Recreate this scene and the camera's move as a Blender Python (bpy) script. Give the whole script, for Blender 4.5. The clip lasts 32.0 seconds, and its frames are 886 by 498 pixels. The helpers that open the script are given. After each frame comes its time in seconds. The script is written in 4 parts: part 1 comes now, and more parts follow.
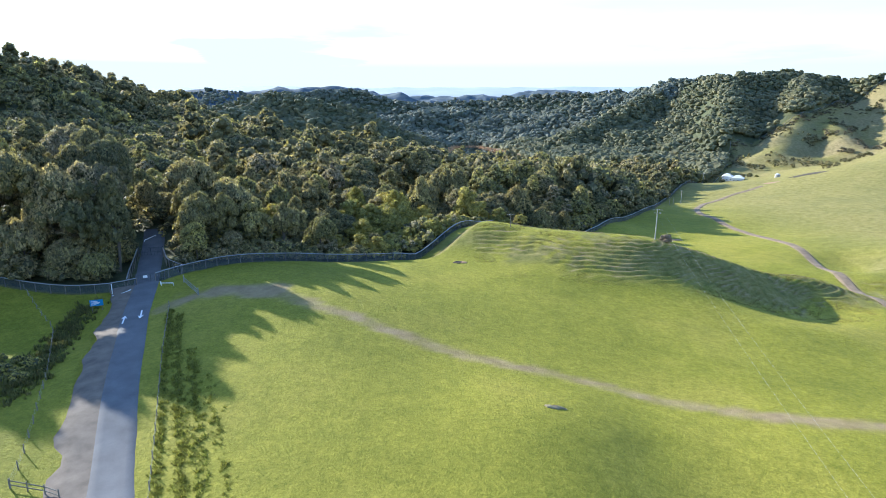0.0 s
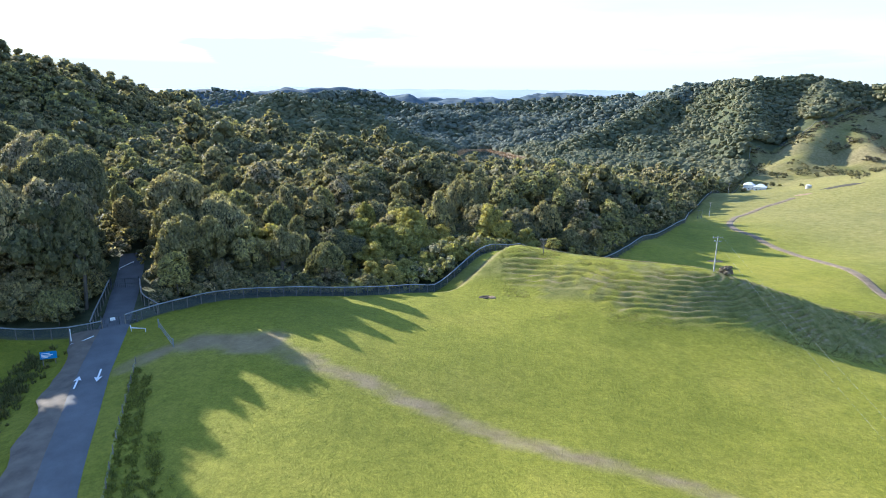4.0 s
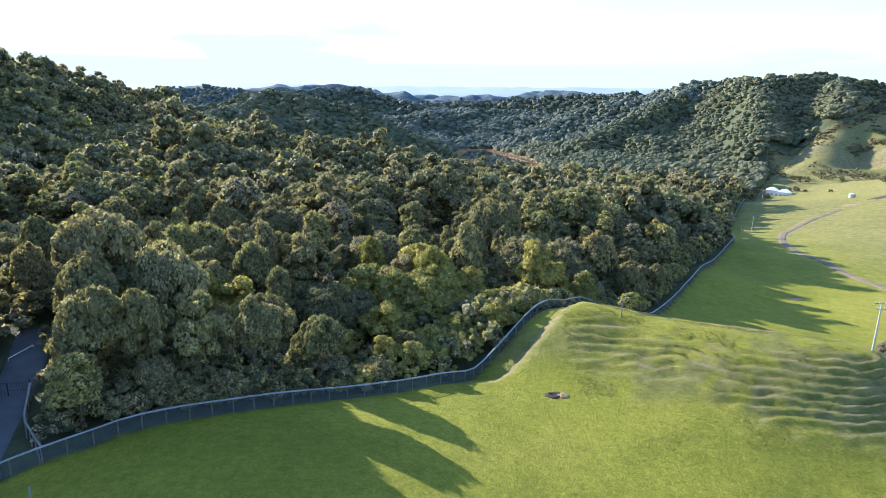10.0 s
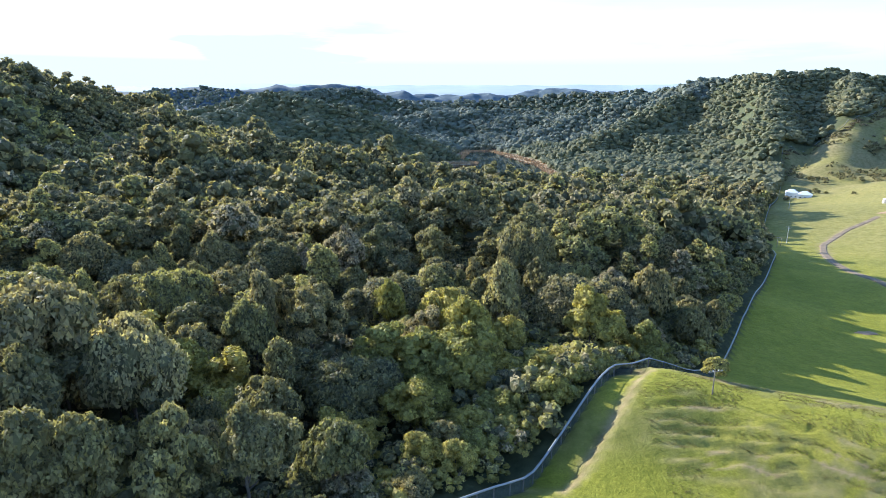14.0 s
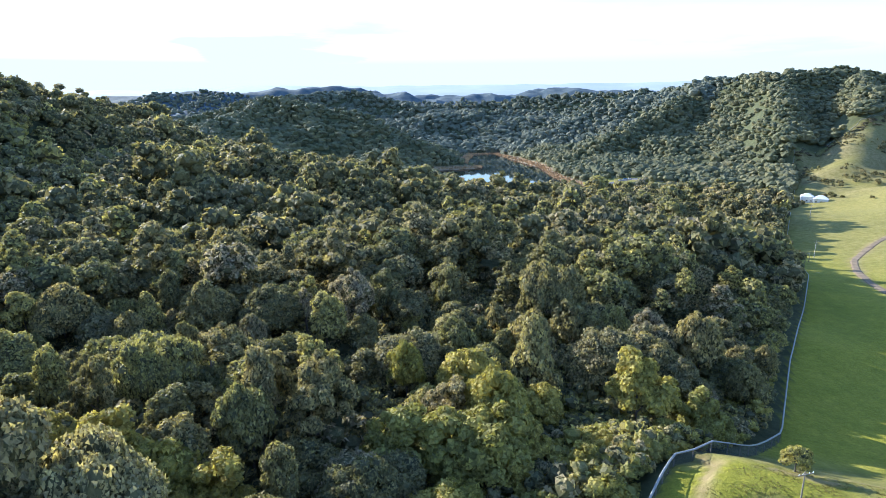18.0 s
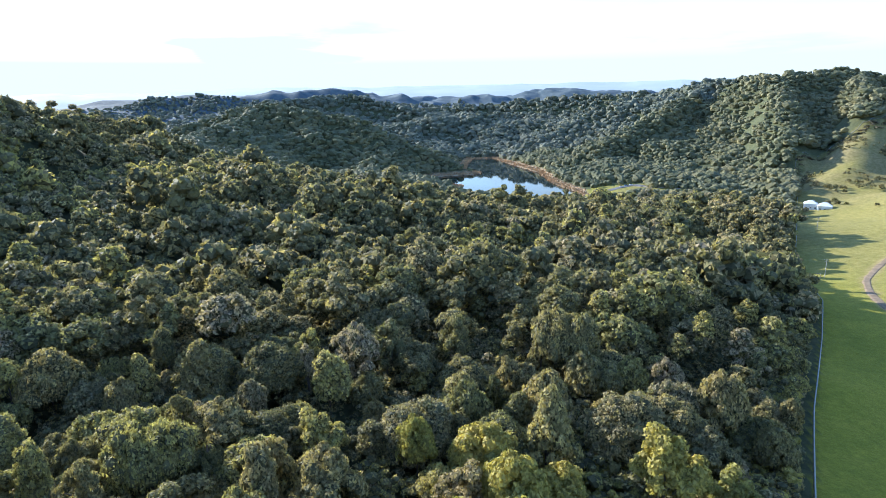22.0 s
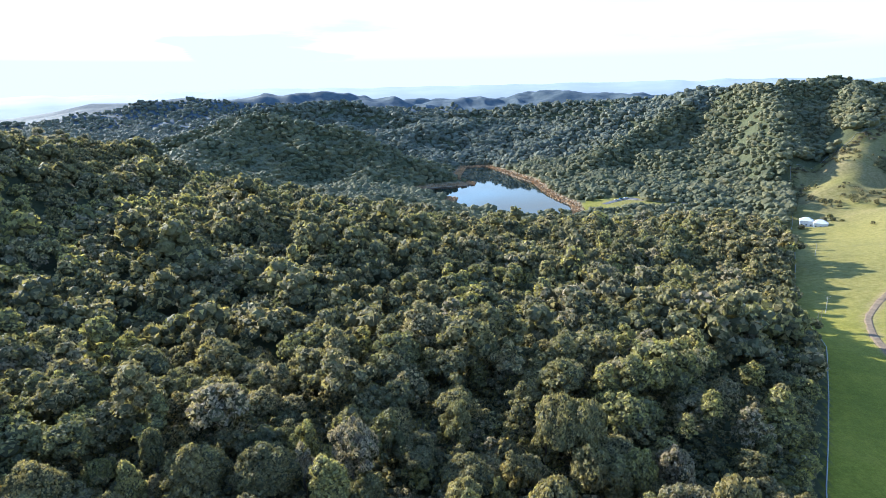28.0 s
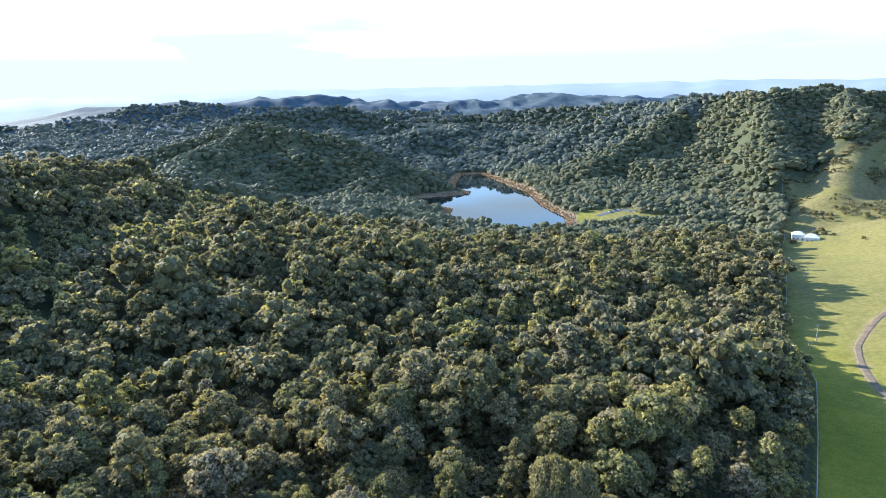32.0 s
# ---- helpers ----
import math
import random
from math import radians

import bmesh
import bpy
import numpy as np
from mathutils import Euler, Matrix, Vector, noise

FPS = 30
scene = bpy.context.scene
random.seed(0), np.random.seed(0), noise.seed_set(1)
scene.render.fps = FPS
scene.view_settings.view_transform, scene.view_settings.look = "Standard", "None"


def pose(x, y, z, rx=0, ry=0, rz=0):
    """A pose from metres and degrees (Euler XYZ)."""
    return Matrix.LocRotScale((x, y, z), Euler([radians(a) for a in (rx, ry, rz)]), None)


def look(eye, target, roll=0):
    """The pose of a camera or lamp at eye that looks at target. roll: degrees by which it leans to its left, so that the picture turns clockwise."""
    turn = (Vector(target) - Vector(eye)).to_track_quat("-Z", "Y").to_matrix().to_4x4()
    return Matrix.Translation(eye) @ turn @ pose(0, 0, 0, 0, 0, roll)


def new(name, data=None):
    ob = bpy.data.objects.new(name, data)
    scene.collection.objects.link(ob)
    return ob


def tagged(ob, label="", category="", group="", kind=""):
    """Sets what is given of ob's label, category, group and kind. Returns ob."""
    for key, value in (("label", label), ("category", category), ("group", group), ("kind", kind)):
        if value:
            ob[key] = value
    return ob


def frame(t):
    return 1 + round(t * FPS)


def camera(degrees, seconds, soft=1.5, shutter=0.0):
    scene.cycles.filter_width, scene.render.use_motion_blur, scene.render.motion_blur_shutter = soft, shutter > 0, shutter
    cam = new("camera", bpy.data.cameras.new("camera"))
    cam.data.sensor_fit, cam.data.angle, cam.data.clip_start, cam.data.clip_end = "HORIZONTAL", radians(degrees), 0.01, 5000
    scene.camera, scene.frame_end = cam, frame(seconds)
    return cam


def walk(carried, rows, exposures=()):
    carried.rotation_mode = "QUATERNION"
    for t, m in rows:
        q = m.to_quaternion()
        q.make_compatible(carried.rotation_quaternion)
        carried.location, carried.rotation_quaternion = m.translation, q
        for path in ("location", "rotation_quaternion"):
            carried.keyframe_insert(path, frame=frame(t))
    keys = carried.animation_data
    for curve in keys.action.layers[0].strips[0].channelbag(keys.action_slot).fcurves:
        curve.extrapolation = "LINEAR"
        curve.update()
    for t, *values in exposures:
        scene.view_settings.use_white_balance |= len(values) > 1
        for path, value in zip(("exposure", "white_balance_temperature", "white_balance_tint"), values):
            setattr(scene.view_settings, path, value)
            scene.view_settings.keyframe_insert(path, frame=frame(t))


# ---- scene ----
# camera and its walk
cam = camera(72.0, 32.0, soft=0.8)
PATH = [
    (0, (0.00, 0.00, 39.05), (-0.17, 97.04, 14.90), 0.31),
    (1, (-0.99, 5.49, 39.28), (-1.55, 102.56, 15.24), 0.53),
    (2, (-2.25, 11.12, 39.51), (-2.94, 108.22, 15.63), 0.72),
    (3, (-3.29, 17.12, 39.89), (-4.26, 114.23, 16.04), 0.86),
    (3.5, (-3.85, 20.12, 39.98), (-4.89, 117.22, 16.10), 0.88),
    (5.5, (-6.17, 33.74, 40.50), (-7.25, 130.83, 16.56), 0.75),
    (6, (-6.94, 37.44, 40.60), (-7.91, 134.51, 16.60), 0.74),
    (7, (-8.65, 44.84, 40.66), (-9.32, 141.88, 16.52), 0.83),
    (8, (-10.01, 52.28, 40.85), (-10.61, 149.29, 16.58), 0.95),
    (9, (-11.55, 59.87, 40.90), (-11.93, 156.87, 16.61), 1.00),
    (10, (-13.14, 67.27, 41.11), (-13.24, 164.27, 16.80), 1.00),
    (11, (-14.99, 74.47, 41.52), (-14.80, 171.45, 17.15), 0.99),
    (12, (-16.58, 80.87, 42.32), (-16.35, 177.84, 17.86), 0.90),
    (13, (-18.00, 86.21, 43.21), (-17.94, 183.17, 18.73), 0.66),
    (14, (-19.41, 91.45, 44.21), (-19.49, 188.38, 19.64), 0.42),
    (14.5, (-20.01, 93.99, 44.77), (-20.18, 190.92, 20.18), 0.32),
    (16.5, (-21.86, 103.01, 47.29), (-22.27, 199.91, 22.61), 0.03),
    (17, (-22.20, 104.86, 48.15), (-22.60, 201.76, 23.47), -0.07),
    (18, (-22.86, 107.93, 49.88), (-23.28, 204.83, 25.18), -0.26),
    (19, (-23.49, 110.55, 51.77), (-23.91, 207.45, 27.06), -0.47),
    (20, (-24.12, 113.09, 53.76), (-24.46, 209.97, 28.97), -0.62),
    (21, (-24.50, 115.24, 56.11), (-24.72, 212.12, 31.30), -0.71),
    (22, (-24.88, 117.07, 58.72), (-24.98, 213.93, 33.87), -0.77),
    (23, (-25.12, 119.05, 61.26), (-25.07, 215.90, 36.36), -0.82),
    (24, (-25.43, 120.98, 63.80), (-25.20, 217.81, 38.83), -0.84),
    (25, (-25.69, 122.87, 66.34), (-25.29, 219.71, 41.38), -0.84),
    (25.5, (-25.78, 123.79, 67.64), (-25.29, 220.62, 42.64), -0.82),
    (27.5, (-26.15, 126.24, 73.57), (-25.22, 223.02, 48.42), -0.86),
    (28, (-26.20, 126.67, 75.21), (-25.16, 223.45, 50.04), -0.88),
    (29, (-26.22, 127.34, 78.64), (-25.00, 224.10, 53.44), -0.90),
    (30, (-26.17, 127.80, 82.26), (-24.73, 224.56, 57.03), -0.93),
    (31, (-26.02, 128.16, 85.95), (-24.39, 224.89, 60.67), -0.96),
    (32, (-25.85, 128.38, 89.60), (-24.00, 225.09, 64.25), -0.97),
]
walk(cam, [(t, look(eye, target, roll)) for t, eye, target, roll in PATH])

# ==== world, sun and exposure ====
SUN_AZ = radians(-51)      # from +y, towards -x
SUN_EL = radians(20.5)
world = bpy.data.worlds.new("sky")
scene.world = world
world.use_nodes = True
wn, wl = world.node_tree.nodes, world.node_tree.links
bg = wn["Background"]
sky = wn.new("ShaderNodeTexSky")
sky.sky_type = "NISHITA"
sky.sun_disc = False
sky.sun_elevation = SUN_EL
sky.sun_rotation = SUN_AZ
sky.air_density, sky.dust_density, sky.ozone_density = 1.0, 0.3, 2.0
tc = wn.new("ShaderNodeTexCoord")
scene.view_settings.exposure = 1.45
scene.view_settings.use_white_balance = True
scene.view_settings.white_balance_temperature = 5330
mp = wn.new("ShaderNodeMapping")
mp.inputs["Scale"].default_value = (1.2, 1.2, 9.0)
cl = wn.new("ShaderNodeTexNoise")
cl.inputs["Scale"].default_value, cl.inputs["Detail"].default_value, cl.inputs["Roughness"].default_value = 1.6, 7, 0.55
cr = wn.new("ShaderNodeValToRGB")
cr.color_ramp.elements[0].position, cr.color_ramp.elements[1].position = 0.36, 0.62
low = wn.new("ShaderNodeSeparateXYZ")
veil = wn.new("ShaderNodeMapRange")       # the thin cloud lies low, the upper sky is clear
veil.inputs["From Min"].default_value, veil.inputs["From Max"].default_value = 0.12, 0.42
veil.inputs["To Min"].default_value, veil.inputs["To Max"].default_value = 1.0, 0.04
both = wn.new("ShaderNodeMath")
both.operation = "MULTIPLY"
band = wn.new("ShaderNodeMapRange")       # unbroken haze just over the horizon
band.inputs["From Min"].default_value, band.inputs["From Max"].default_value = 0.045, 0.13
band.inputs["To Min"].default_value, band.inputs["To Max"].default_value = 1.0, 0.0
cover = wn.new("ShaderNodeMath")
cover.operation = "MAXIMUM"
mixc = wn.new("ShaderNodeMixRGB")
mixc.inputs["Color2"].default_value = (2.52, 2.66, 2.56, 1)   # thin bright cloud
wl.new(tc.outputs["Generated"], mp.inputs["Vector"])
wl.new(tc.outputs["Generated"], low.inputs[0])
wl.new(low.outputs["Z"], veil.inputs["Value"])
wl.new(mp.outputs["Vector"], cl.inputs["Vector"])
wl.new(cl.outputs["Fac"], cr.inputs["Fac"])
wl.new(cr.outputs["Color"], both.inputs[0])
wl.new(veil.outputs[0], both.inputs[1])
wl.new(low.outputs["Z"], band.inputs["Value"])
wl.new(both.outputs[0], cover.inputs[0])
wl.new(band.outputs[0], cover.inputs[1])
wl.new(cover.outputs[0], mixc.inputs["Fac"])
wl.new(sky.outputs["Color"], mixc.inputs["Color1"])
wl.new(mixc.outputs["Color"], bg.inputs["Color"])
bg.inputs["Strength"].default_value = 0.148
sun_data = bpy.data.lights.new("sun", "SUN")
sun_data.energy, sun_data.angle, sun_data.color = 5.0, radians(0.6), (1.0, 0.88, 0.67)
sun = new("sun", sun_data)
to_sun = Vector((math.sin(SUN_AZ) * math.cos(SUN_EL), math.cos(SUN_AZ) * math.cos(SUN_EL), math.sin(SUN_EL)))
sun.matrix_world = look(to_sun * 200, (0, 0, 0))


# ==== materials ====
def material(name, rough=0.8, metal=0.0):
    m = bpy.data.materials.new(name)
    m.use_nodes = True
    b = m.node_tree.nodes["Principled BSDF"]
    b.inputs["Roughness"].default_value, b.inputs["Metallic"].default_value = rough, metal
    return m, m.node_tree.nodes, m.node_tree.links, b


def noise_node(n, l, scale, detail=4, rough=0.55, coords="Object"):
    t = n.new("ShaderNodeTexNoise")
    t.inputs["Scale"].default_value, t.inputs["Detail"].default_value, t.inputs["Roughness"].default_value = scale, detail, rough
    c = n.new("ShaderNodeTexCoord")
    l.new(c.outputs[coords], t.inputs["Vector"])
    return t.outputs["Fac"]


def ramp(n, l, fac, stops):
    r = n.new("ShaderNodeValToRGB")
    e = r.color_ramp.elements
    while len(e) < len(stops):
        e.new(0.5)
    for k, (p, c) in enumerate(stops):
        e[k].position, e[k].color = p, (*c, 1)
    l.new(fac, r.inputs["Fac"])
    return r.outputs["Color"]


def blend(n, l, fac, a, b, kind="MIX"):
    m = n.new("ShaderNodeMixRGB")
    m.blend_type = kind
    for key, v in (("Fac", fac), ("Color1", a), ("Color2", b)):
        if isinstance(v, (int, float)):
            m.inputs[key].default_value = v
        elif isinstance(v, tuple):
            m.inputs[key].default_value = (*v, 1)
        else:
            l.new(v, m.inputs[key])
    return m.outputs["Color"]


def relief(n, l, b, height, strength, distance):
    u = n.new("ShaderNodeBump")
    u.inputs["Strength"].default_value, u.inputs["Distance"].default_value = strength, distance
    l.new(height, u.inputs["Height"])
    l.new(u.outputs["Normal"], b.inputs["Normal"])


def attribute(n, name):
    a = n.new("ShaderNodeAttribute")
    a.attribute_name = name
    return a.outputs["Fac"]


def plain(name, c, rough=0.7, metal=0.0, spread=0.25, scale=3.0, bump=0.15):
    """A painted, wooden or metal surface with grain at two scales."""
    m, n, l, b = material(name, rough, metal)
    big, fine = noise_node(n, l, scale * 0.25, 3), noise_node(n, l, scale * 6, 5)
    col = ramp(n, l, big, [(0.3, tuple(v * (1 - spread) for v in c)), (0.7, tuple(min(1, v * (1 + spread)) for v in c))])
    dirt = ramp(n, l, fine, [(0.35, (0.72, 0.70, 0.66)), (0.65, (1, 1, 1))])
    l.new(blend(n, l, 0.6, col, dirt, "MULTIPLY"), b.inputs["Base Color"])
    relief(n, l, b, fine, bump, 0.02)
    return m


def leaf_material(name, stops, rough=0.66, through_light=0.40, even=0.0):
    """Foliage: a tint for each tree, a finer one for each leaf spray, and light through the leaves."""
    m, n, l, b = material(name, rough)
    info, geo = n.new("ShaderNodeObjectInfo"), n.new("ShaderNodeNewGeometry")
    add = n.new("ShaderNodeMath")
    add.operation = "ADD"
    l.new(attribute(n, "tint"), add.inputs[0])
    l.new(info.outputs["Random"], add.inputs[1])
    fr = n.new("ShaderNodeMath")
    fr.operation = "FRACT"
    l.new(add.outputs[0], fr.inputs[0])
    col = ramp(n, l, fr.outputs[0], stops)
    spray = ramp(n, l, geo.outputs["Random Per Island"], [(0.0, (0.60, 0.62, 0.63)), (0.70, (1.04, 1.03, 0.99)), (1.0, (1.34, 1.30, 1.10))])
    col = blend(n, l, 1.0 - even, col, spray, "MULTIPLY")
    patch = ramp(n, l, noise_node(n, l, 0.9, 5, 0.7), [(0.3, (0.68, 0.69, 0.70)), (0.7, (1.22, 1.20, 1.14))])
    col = blend(n, l, 0.8, col, patch, "MULTIPLY")
    speck = ramp(n, l, noise_node(n, l, 4.0, 4, 0.8), [(0.36, (0.60, 0.61, 0.63)), (0.52, (1.0, 1.0, 1.0)), (0.66, (1.25, 1.22, 1.10))])
    col = blend(n, l, 0.8 - 0.6 * even, col, speck, "MULTIPLY")
    l.new(col, b.inputs["Base Color"])
    relief(n, l, b, noise_node(n, l, 2.6, 6, 0.75), 0.5, 0.4)
    b.inputs["Specular IOR Level"].default_value = 0.22
    tr = n.new("ShaderNodeBsdfTranslucent")
    l.new(blend(n, l, 1.0, col, (1.10, 1.12, 0.66), "MULTIPLY"), tr.inputs["Color"])
    mx = n.new("ShaderNodeMixShader")
    mx.inputs["Fac"].default_value = through_light
    l.new(b.outputs[0], mx.inputs[1])
    l.new(tr.outputs[0], mx.inputs[2])
    l.new(mx.outputs[0], n["Material Output"].inputs["Surface"])
    return m


RIDGES = [
    ([(-620, 540, 36), (-450, 690, 34), (-360, 740, 22), (-290, 800, -2)], 0.40),
    ([(-330, 60, 40), (-290, 150, 49), (-275, 300, 54), (-272, 380, 53), (-270, 430, 49), (-270, 500, 41), (-268, 560, 37), (-262, 610, 26), (-255, 661, 14), (-245, 764, 2), (-230, 850, -18)], 0.52),
    ([(-480, 1000, -18), (-400, 1030, 14), (-290, 1075, 46), (-150, 1030, 20), (-10, 985, -42)], 0.46),
    ([(-430, 1480, 40), (-230, 1570, 54), (-60, 1480, 12), (10, 1330, -22)], 0.40),
    ([(-60, 1600, 20), (129, 1554, 33), (300, 1450, 48), (414, 1350, 50), (441, 1200, 66), (475, 1070, 76), (587, 1080, 82), (657, 1050, 70), (694, 1000, 70), (900, 980, 85)], 0.5),
    ([(475, 1070, 76), (425, 940, 34), (375, 830, -6)], 0.75),
    ([(600, 1080, 82), (545, 950, 48), (470, 840, 4), (400, 760, -22)], 0.5),
    ([(441, 1200, 66), (320, 1080, 30), (190, 980, -20)], 0.5),
    ([(414, 1350, 48), (260, 1250, 20), (130, 1180, -30)], 0.5),
    ([(-295, 1075, 36), (-330, 900, 10), (-300, 780, 0)], 0.45),
    ([(590, 940, 36), (540, 885, 14), (517, 805, 0), (494, 715, -23)], 0.62),
    ([(694, 1000, 70), (640, 820, 30), (560, 690, 8), (520, 600, 0)], 0.45),
]
FOLIAGE = leaf_material("foliage", [(0.0, (0.211, 0.197, 0.103)), (0.14, (0.392, 0.322, 0.161)), (0.28, (0.272, 0.248, 0.124)), (0.42, (0.443, 0.360, 0.210)), (0.55, (0.195, 0.190, 0.107)),
                                    (0.68, (0.336, 0.309, 0.137)), (0.80, (0.471, 0.412, 0.163)), (0.90, (0.419, 0.349, 0.253)), (1.0, (0.211, 0.197, 0.103))])
# cooler, evener leaf colours for the far hills, with distance haze painted in
HAZED_HILL_FOLIAGE = leaf_material("hazed_hill_foliage", [(0.0, (0.172, 0.182, 0.104)), (0.2, (0.262, 0.250, 0.140)), (0.4, (0.205, 0.206, 0.118)), (0.6, (0.290, 0.268, 0.150)), (0.8, (0.185, 0.194, 0.116)), (1.0, (0.172, 0.182, 0.104))], even=0.55)
HAZED_RIDGE_FOLIAGE = leaf_material("hazed_ridge_foliage", [(0.0, (0.165, 0.190, 0.150)), (0.3, (0.235, 0.245, 0.190)), (0.6, (0.185, 0.208, 0.165)), (0.8, (0.250, 0.254, 0.195)), (1.0, (0.165, 0.190, 0.150))], even=0.7)
# darker foliage copy for clump cores; shade inside crowns is put into its colour
SHADE_CORE = leaf_material("shaded_inner_foliage", [(0.0, (0.110, 0.112, 0.062)), (0.3, (0.165, 0.155, 0.082)), (0.6, (0.120, 0.122, 0.068)), (0.8, (0.180, 0.165, 0.084)), (1.0, (0.110, 0.112, 0.062))], 0.75, 0.15)
SHRUB = leaf_material("shrub_foliage", [(0.0, (0.350, 0.318, 0.096)), (0.35, (0.480, 0.405, 0.126)), (0.6, (0.315, 0.300, 0.104)), (0.85, (0.520, 0.440, 0.150)), (1.0, (0.350, 0.318, 0.096))])
BARK = plain("bark", (0.12, 0.10, 0.08), 0.9, 0, 0.4, 2.0, 0.6)


# ==== landforms: middle and height of bumps fitted to heights judged from the camera's view ====
NEAR = [
    (-75, 60, -1.1), (-75, 95, -9.2), (-75, 130, -4.7), (-75, 165, 4.5), (-40, 60, -5.6), (-40, 95, -3.4),
    (-40, 130, -1.5), (-40, 165, -6.3), (-5, 60, -2.7), (-5, 95, -5.0), (-5, 130, -4.5), (-5, 165, -2.8),
    (30, 60, -3.0), (30, 95, -7.3), (30, 130, -4.0), (30, 165, 4.6), (65, 60, -0.4), (65, 95, -5.0),
    (65, 130, -5.8), (65, 165, 5.2), (100, 60, -0.2), (100, 95, -4.3), (100, 130, 0.4), (100, 165, -9.6),
    (-5, 171, -1.3), (57, 158, 3.9), (20, 160, -1.8), (-9, 155, -0.7),
]
BANK = [
    (60, 149, -3.8), (74, 150, -1.5), (88, 153, -0.9), (104, 156, -7.9), (70, 164, 4.3), (86, 163, 5.4),
    (102, 166, 10.7), (48, 168, 0.8), (30, 168, 2.3), (14, 178, 3.9), (2, 170, 3.5), (-6, 160, -1.4),
    (34, 152, -0.2), (46, 152, 0.1), (24, 190, -0.2), (60, 178, 1.9), (-12, 150, 0.7),
]
MID = [
    (-150, 120, -12.0), (-90, 200, -13.8), (0, 210, -8.2), (80, 200, -14.9), (-160, 300, -18.6), (-60, 320, -17.2),
    (40, 300, -6.8), (130, 280, -12.5), (-230, 420, -9.9), (-90, 430, 2.0), (30, 420, -9.5), (140, 400, -13.9),
    (250, 330, -3.1), (230, 200, -9.3), (320, 440, 13.0), (0, 0, -7.7), (120, 20, -15.0), (-120, 0, -24.6),
]
FAR = [
    (-430, 580, 12.0), (-290, 600, 7.9), (-260, 230, -13.4), (-150, 700, 10.0), (0, 600, -13.3), (150, 560, 6.4),
    (300, 620, -20.9), (450, 560, 31.7), (60, 760, -6.4), (200, 780, 1.0), (400, 760, 6.4), (530, 900, 10.2),
    (-50, 950, -6.8), (90, 960, -19.7), (250, 960, 20.7), (-300, 1060, 49.4), (-150, 1150, 20.3), (50, 1200, -51.1),
    (450, 1070, 58.3), (620, 1050, 65.8), (430, 1260, 55.8), (700, 800, 47.8), (250, 1200, 37.6),
]
HORIZON = [
    (-230, 1570, 54.4), (129, 1554, 53.4), (-700, 900, 20.4), (-1184, 2455, 81.6), (-633, 2430, 84.4), (-100, 2500, 74.3),
    (400, 2600, 80.6), (1000, 2500, 84.2), (1150, 1500, 99.3), (-1150, 600, 95.3), (-1100, 1600, 33.7), (0, 2050, -11.9),
    (600, 1900, 36.3), (1050, 800, 112.8), (400, 300, 0.4), (-500, 300, 81.1),
]
CREST = [
    (56.8, 157.9, 1.5), (77.4, 149.7, 3.5), (93.6, 157.8, 0.6), (94.9, 149.8, 0.9), (45.4, 157.5, 0.9), (34, 158, 0.5),
    (59.6, 150.5, 1.3), (47.4, 149.5, -1.2), (34, 150, -0.4), (58, 142, 1.7), (13, 161.7, -0.6), (13.2, 105.8, -1.4),
    (21, 97.8, 0.7), (79, 160, 0.6), (96, 162, -0.9), (128, 168, -3.8), (150, 170, -5.1), (75, 140, -2.7),
    (88, 142, -3.7), (102, 140, -2.2), (110, 150, 2), (120, 145, -4.7), (140, 150, -8), (66.6, 132, 1.4),
    (80, 128, 0.5), (90, 115, -1.9), (105, 120, -4.3), (125, 125, -8.4), (111, 235, 1.3), (138, 296, 1.5),
    (100, 182, 1.7), (120, 200, -0.9), (140, 200, -5.7), (4.5, 173.7, 1.9), (-10, 159.5, 0.8), (160, 170, -8.9),
    (80, 171, -0.9), (71, 169, -3.9), (97, 173, -3), (60, 170, -3.4), (116, 176, -1.5), (106, 155, 4.1),
    (116, 154, 0.7), (160, 130, -13.3), (75, 262, 2.1), (14, 72, 1.5), (30, 58, -2.1),
]
GULLIES = [(-440, 400, 130, 280, 34), (500, 960, 58, 120, 60), (395, 1010, 40, 90, 14), (-215, 520, 26, 50, 7), (-205, 400, 26, 45, 7)]
SETS = ((NEAR[:24], 26), (NEAR[24:26], 15), (NEAR[26:27], 18), (NEAR[27:], 14), (BANK, 14), (CREST, 15), (MID, 75), (FAR, 150), (HORIZON, 420))
FENCE = [(-220, 100), (-140, 112), (-90, 118.6), (-68, 119), (-63.3, 120.1), (-60.1, 121.7), (-55.8, 125), (-52.6, 127.5), (-49.5, 131), (-41, 136), (-31, 143), (-19, 150), (-10, 156.5),
         (-5, 163.5), (1, 171), (7.8, 180.5)]
FENCE_FAR = [(7.8, 180.5), (20, 188), (36, 204), (60, 244), (90, 290), (116, 332), (143, 397), (205, 505), (250, 590), (292, 655)]
FENCE_HILL = [(292, 655), (318, 700), (352, 762), (377, 815), (442, 846), (484, 872), (521, 887), (565, 925), (628, 975), (668, 985), (720, 1000), (800, 1060)]
LAKE = [(26, 1163), (62, 1172), (88, 1058), (110, 975), (112, 867), (125, 797), (114, 735), (78, 732), (50, 738), (15, 775), (-8, 811), (0, 861), (-45, 900), (-43, 940),
        (27, 966), (30, 985), (8, 1010), (14, 1080)]
WATER_Z = -52.0
ROAD = [(6, -22), (-5, 0), (-14, 18), (-28, 42), (-35.3, 56), (-44.5, 76.5), (-51.5, 94), (-55.2, 102), (-61.7, 121), (-68.6, 138.3), (-72.5, 148), (-75, 154)]
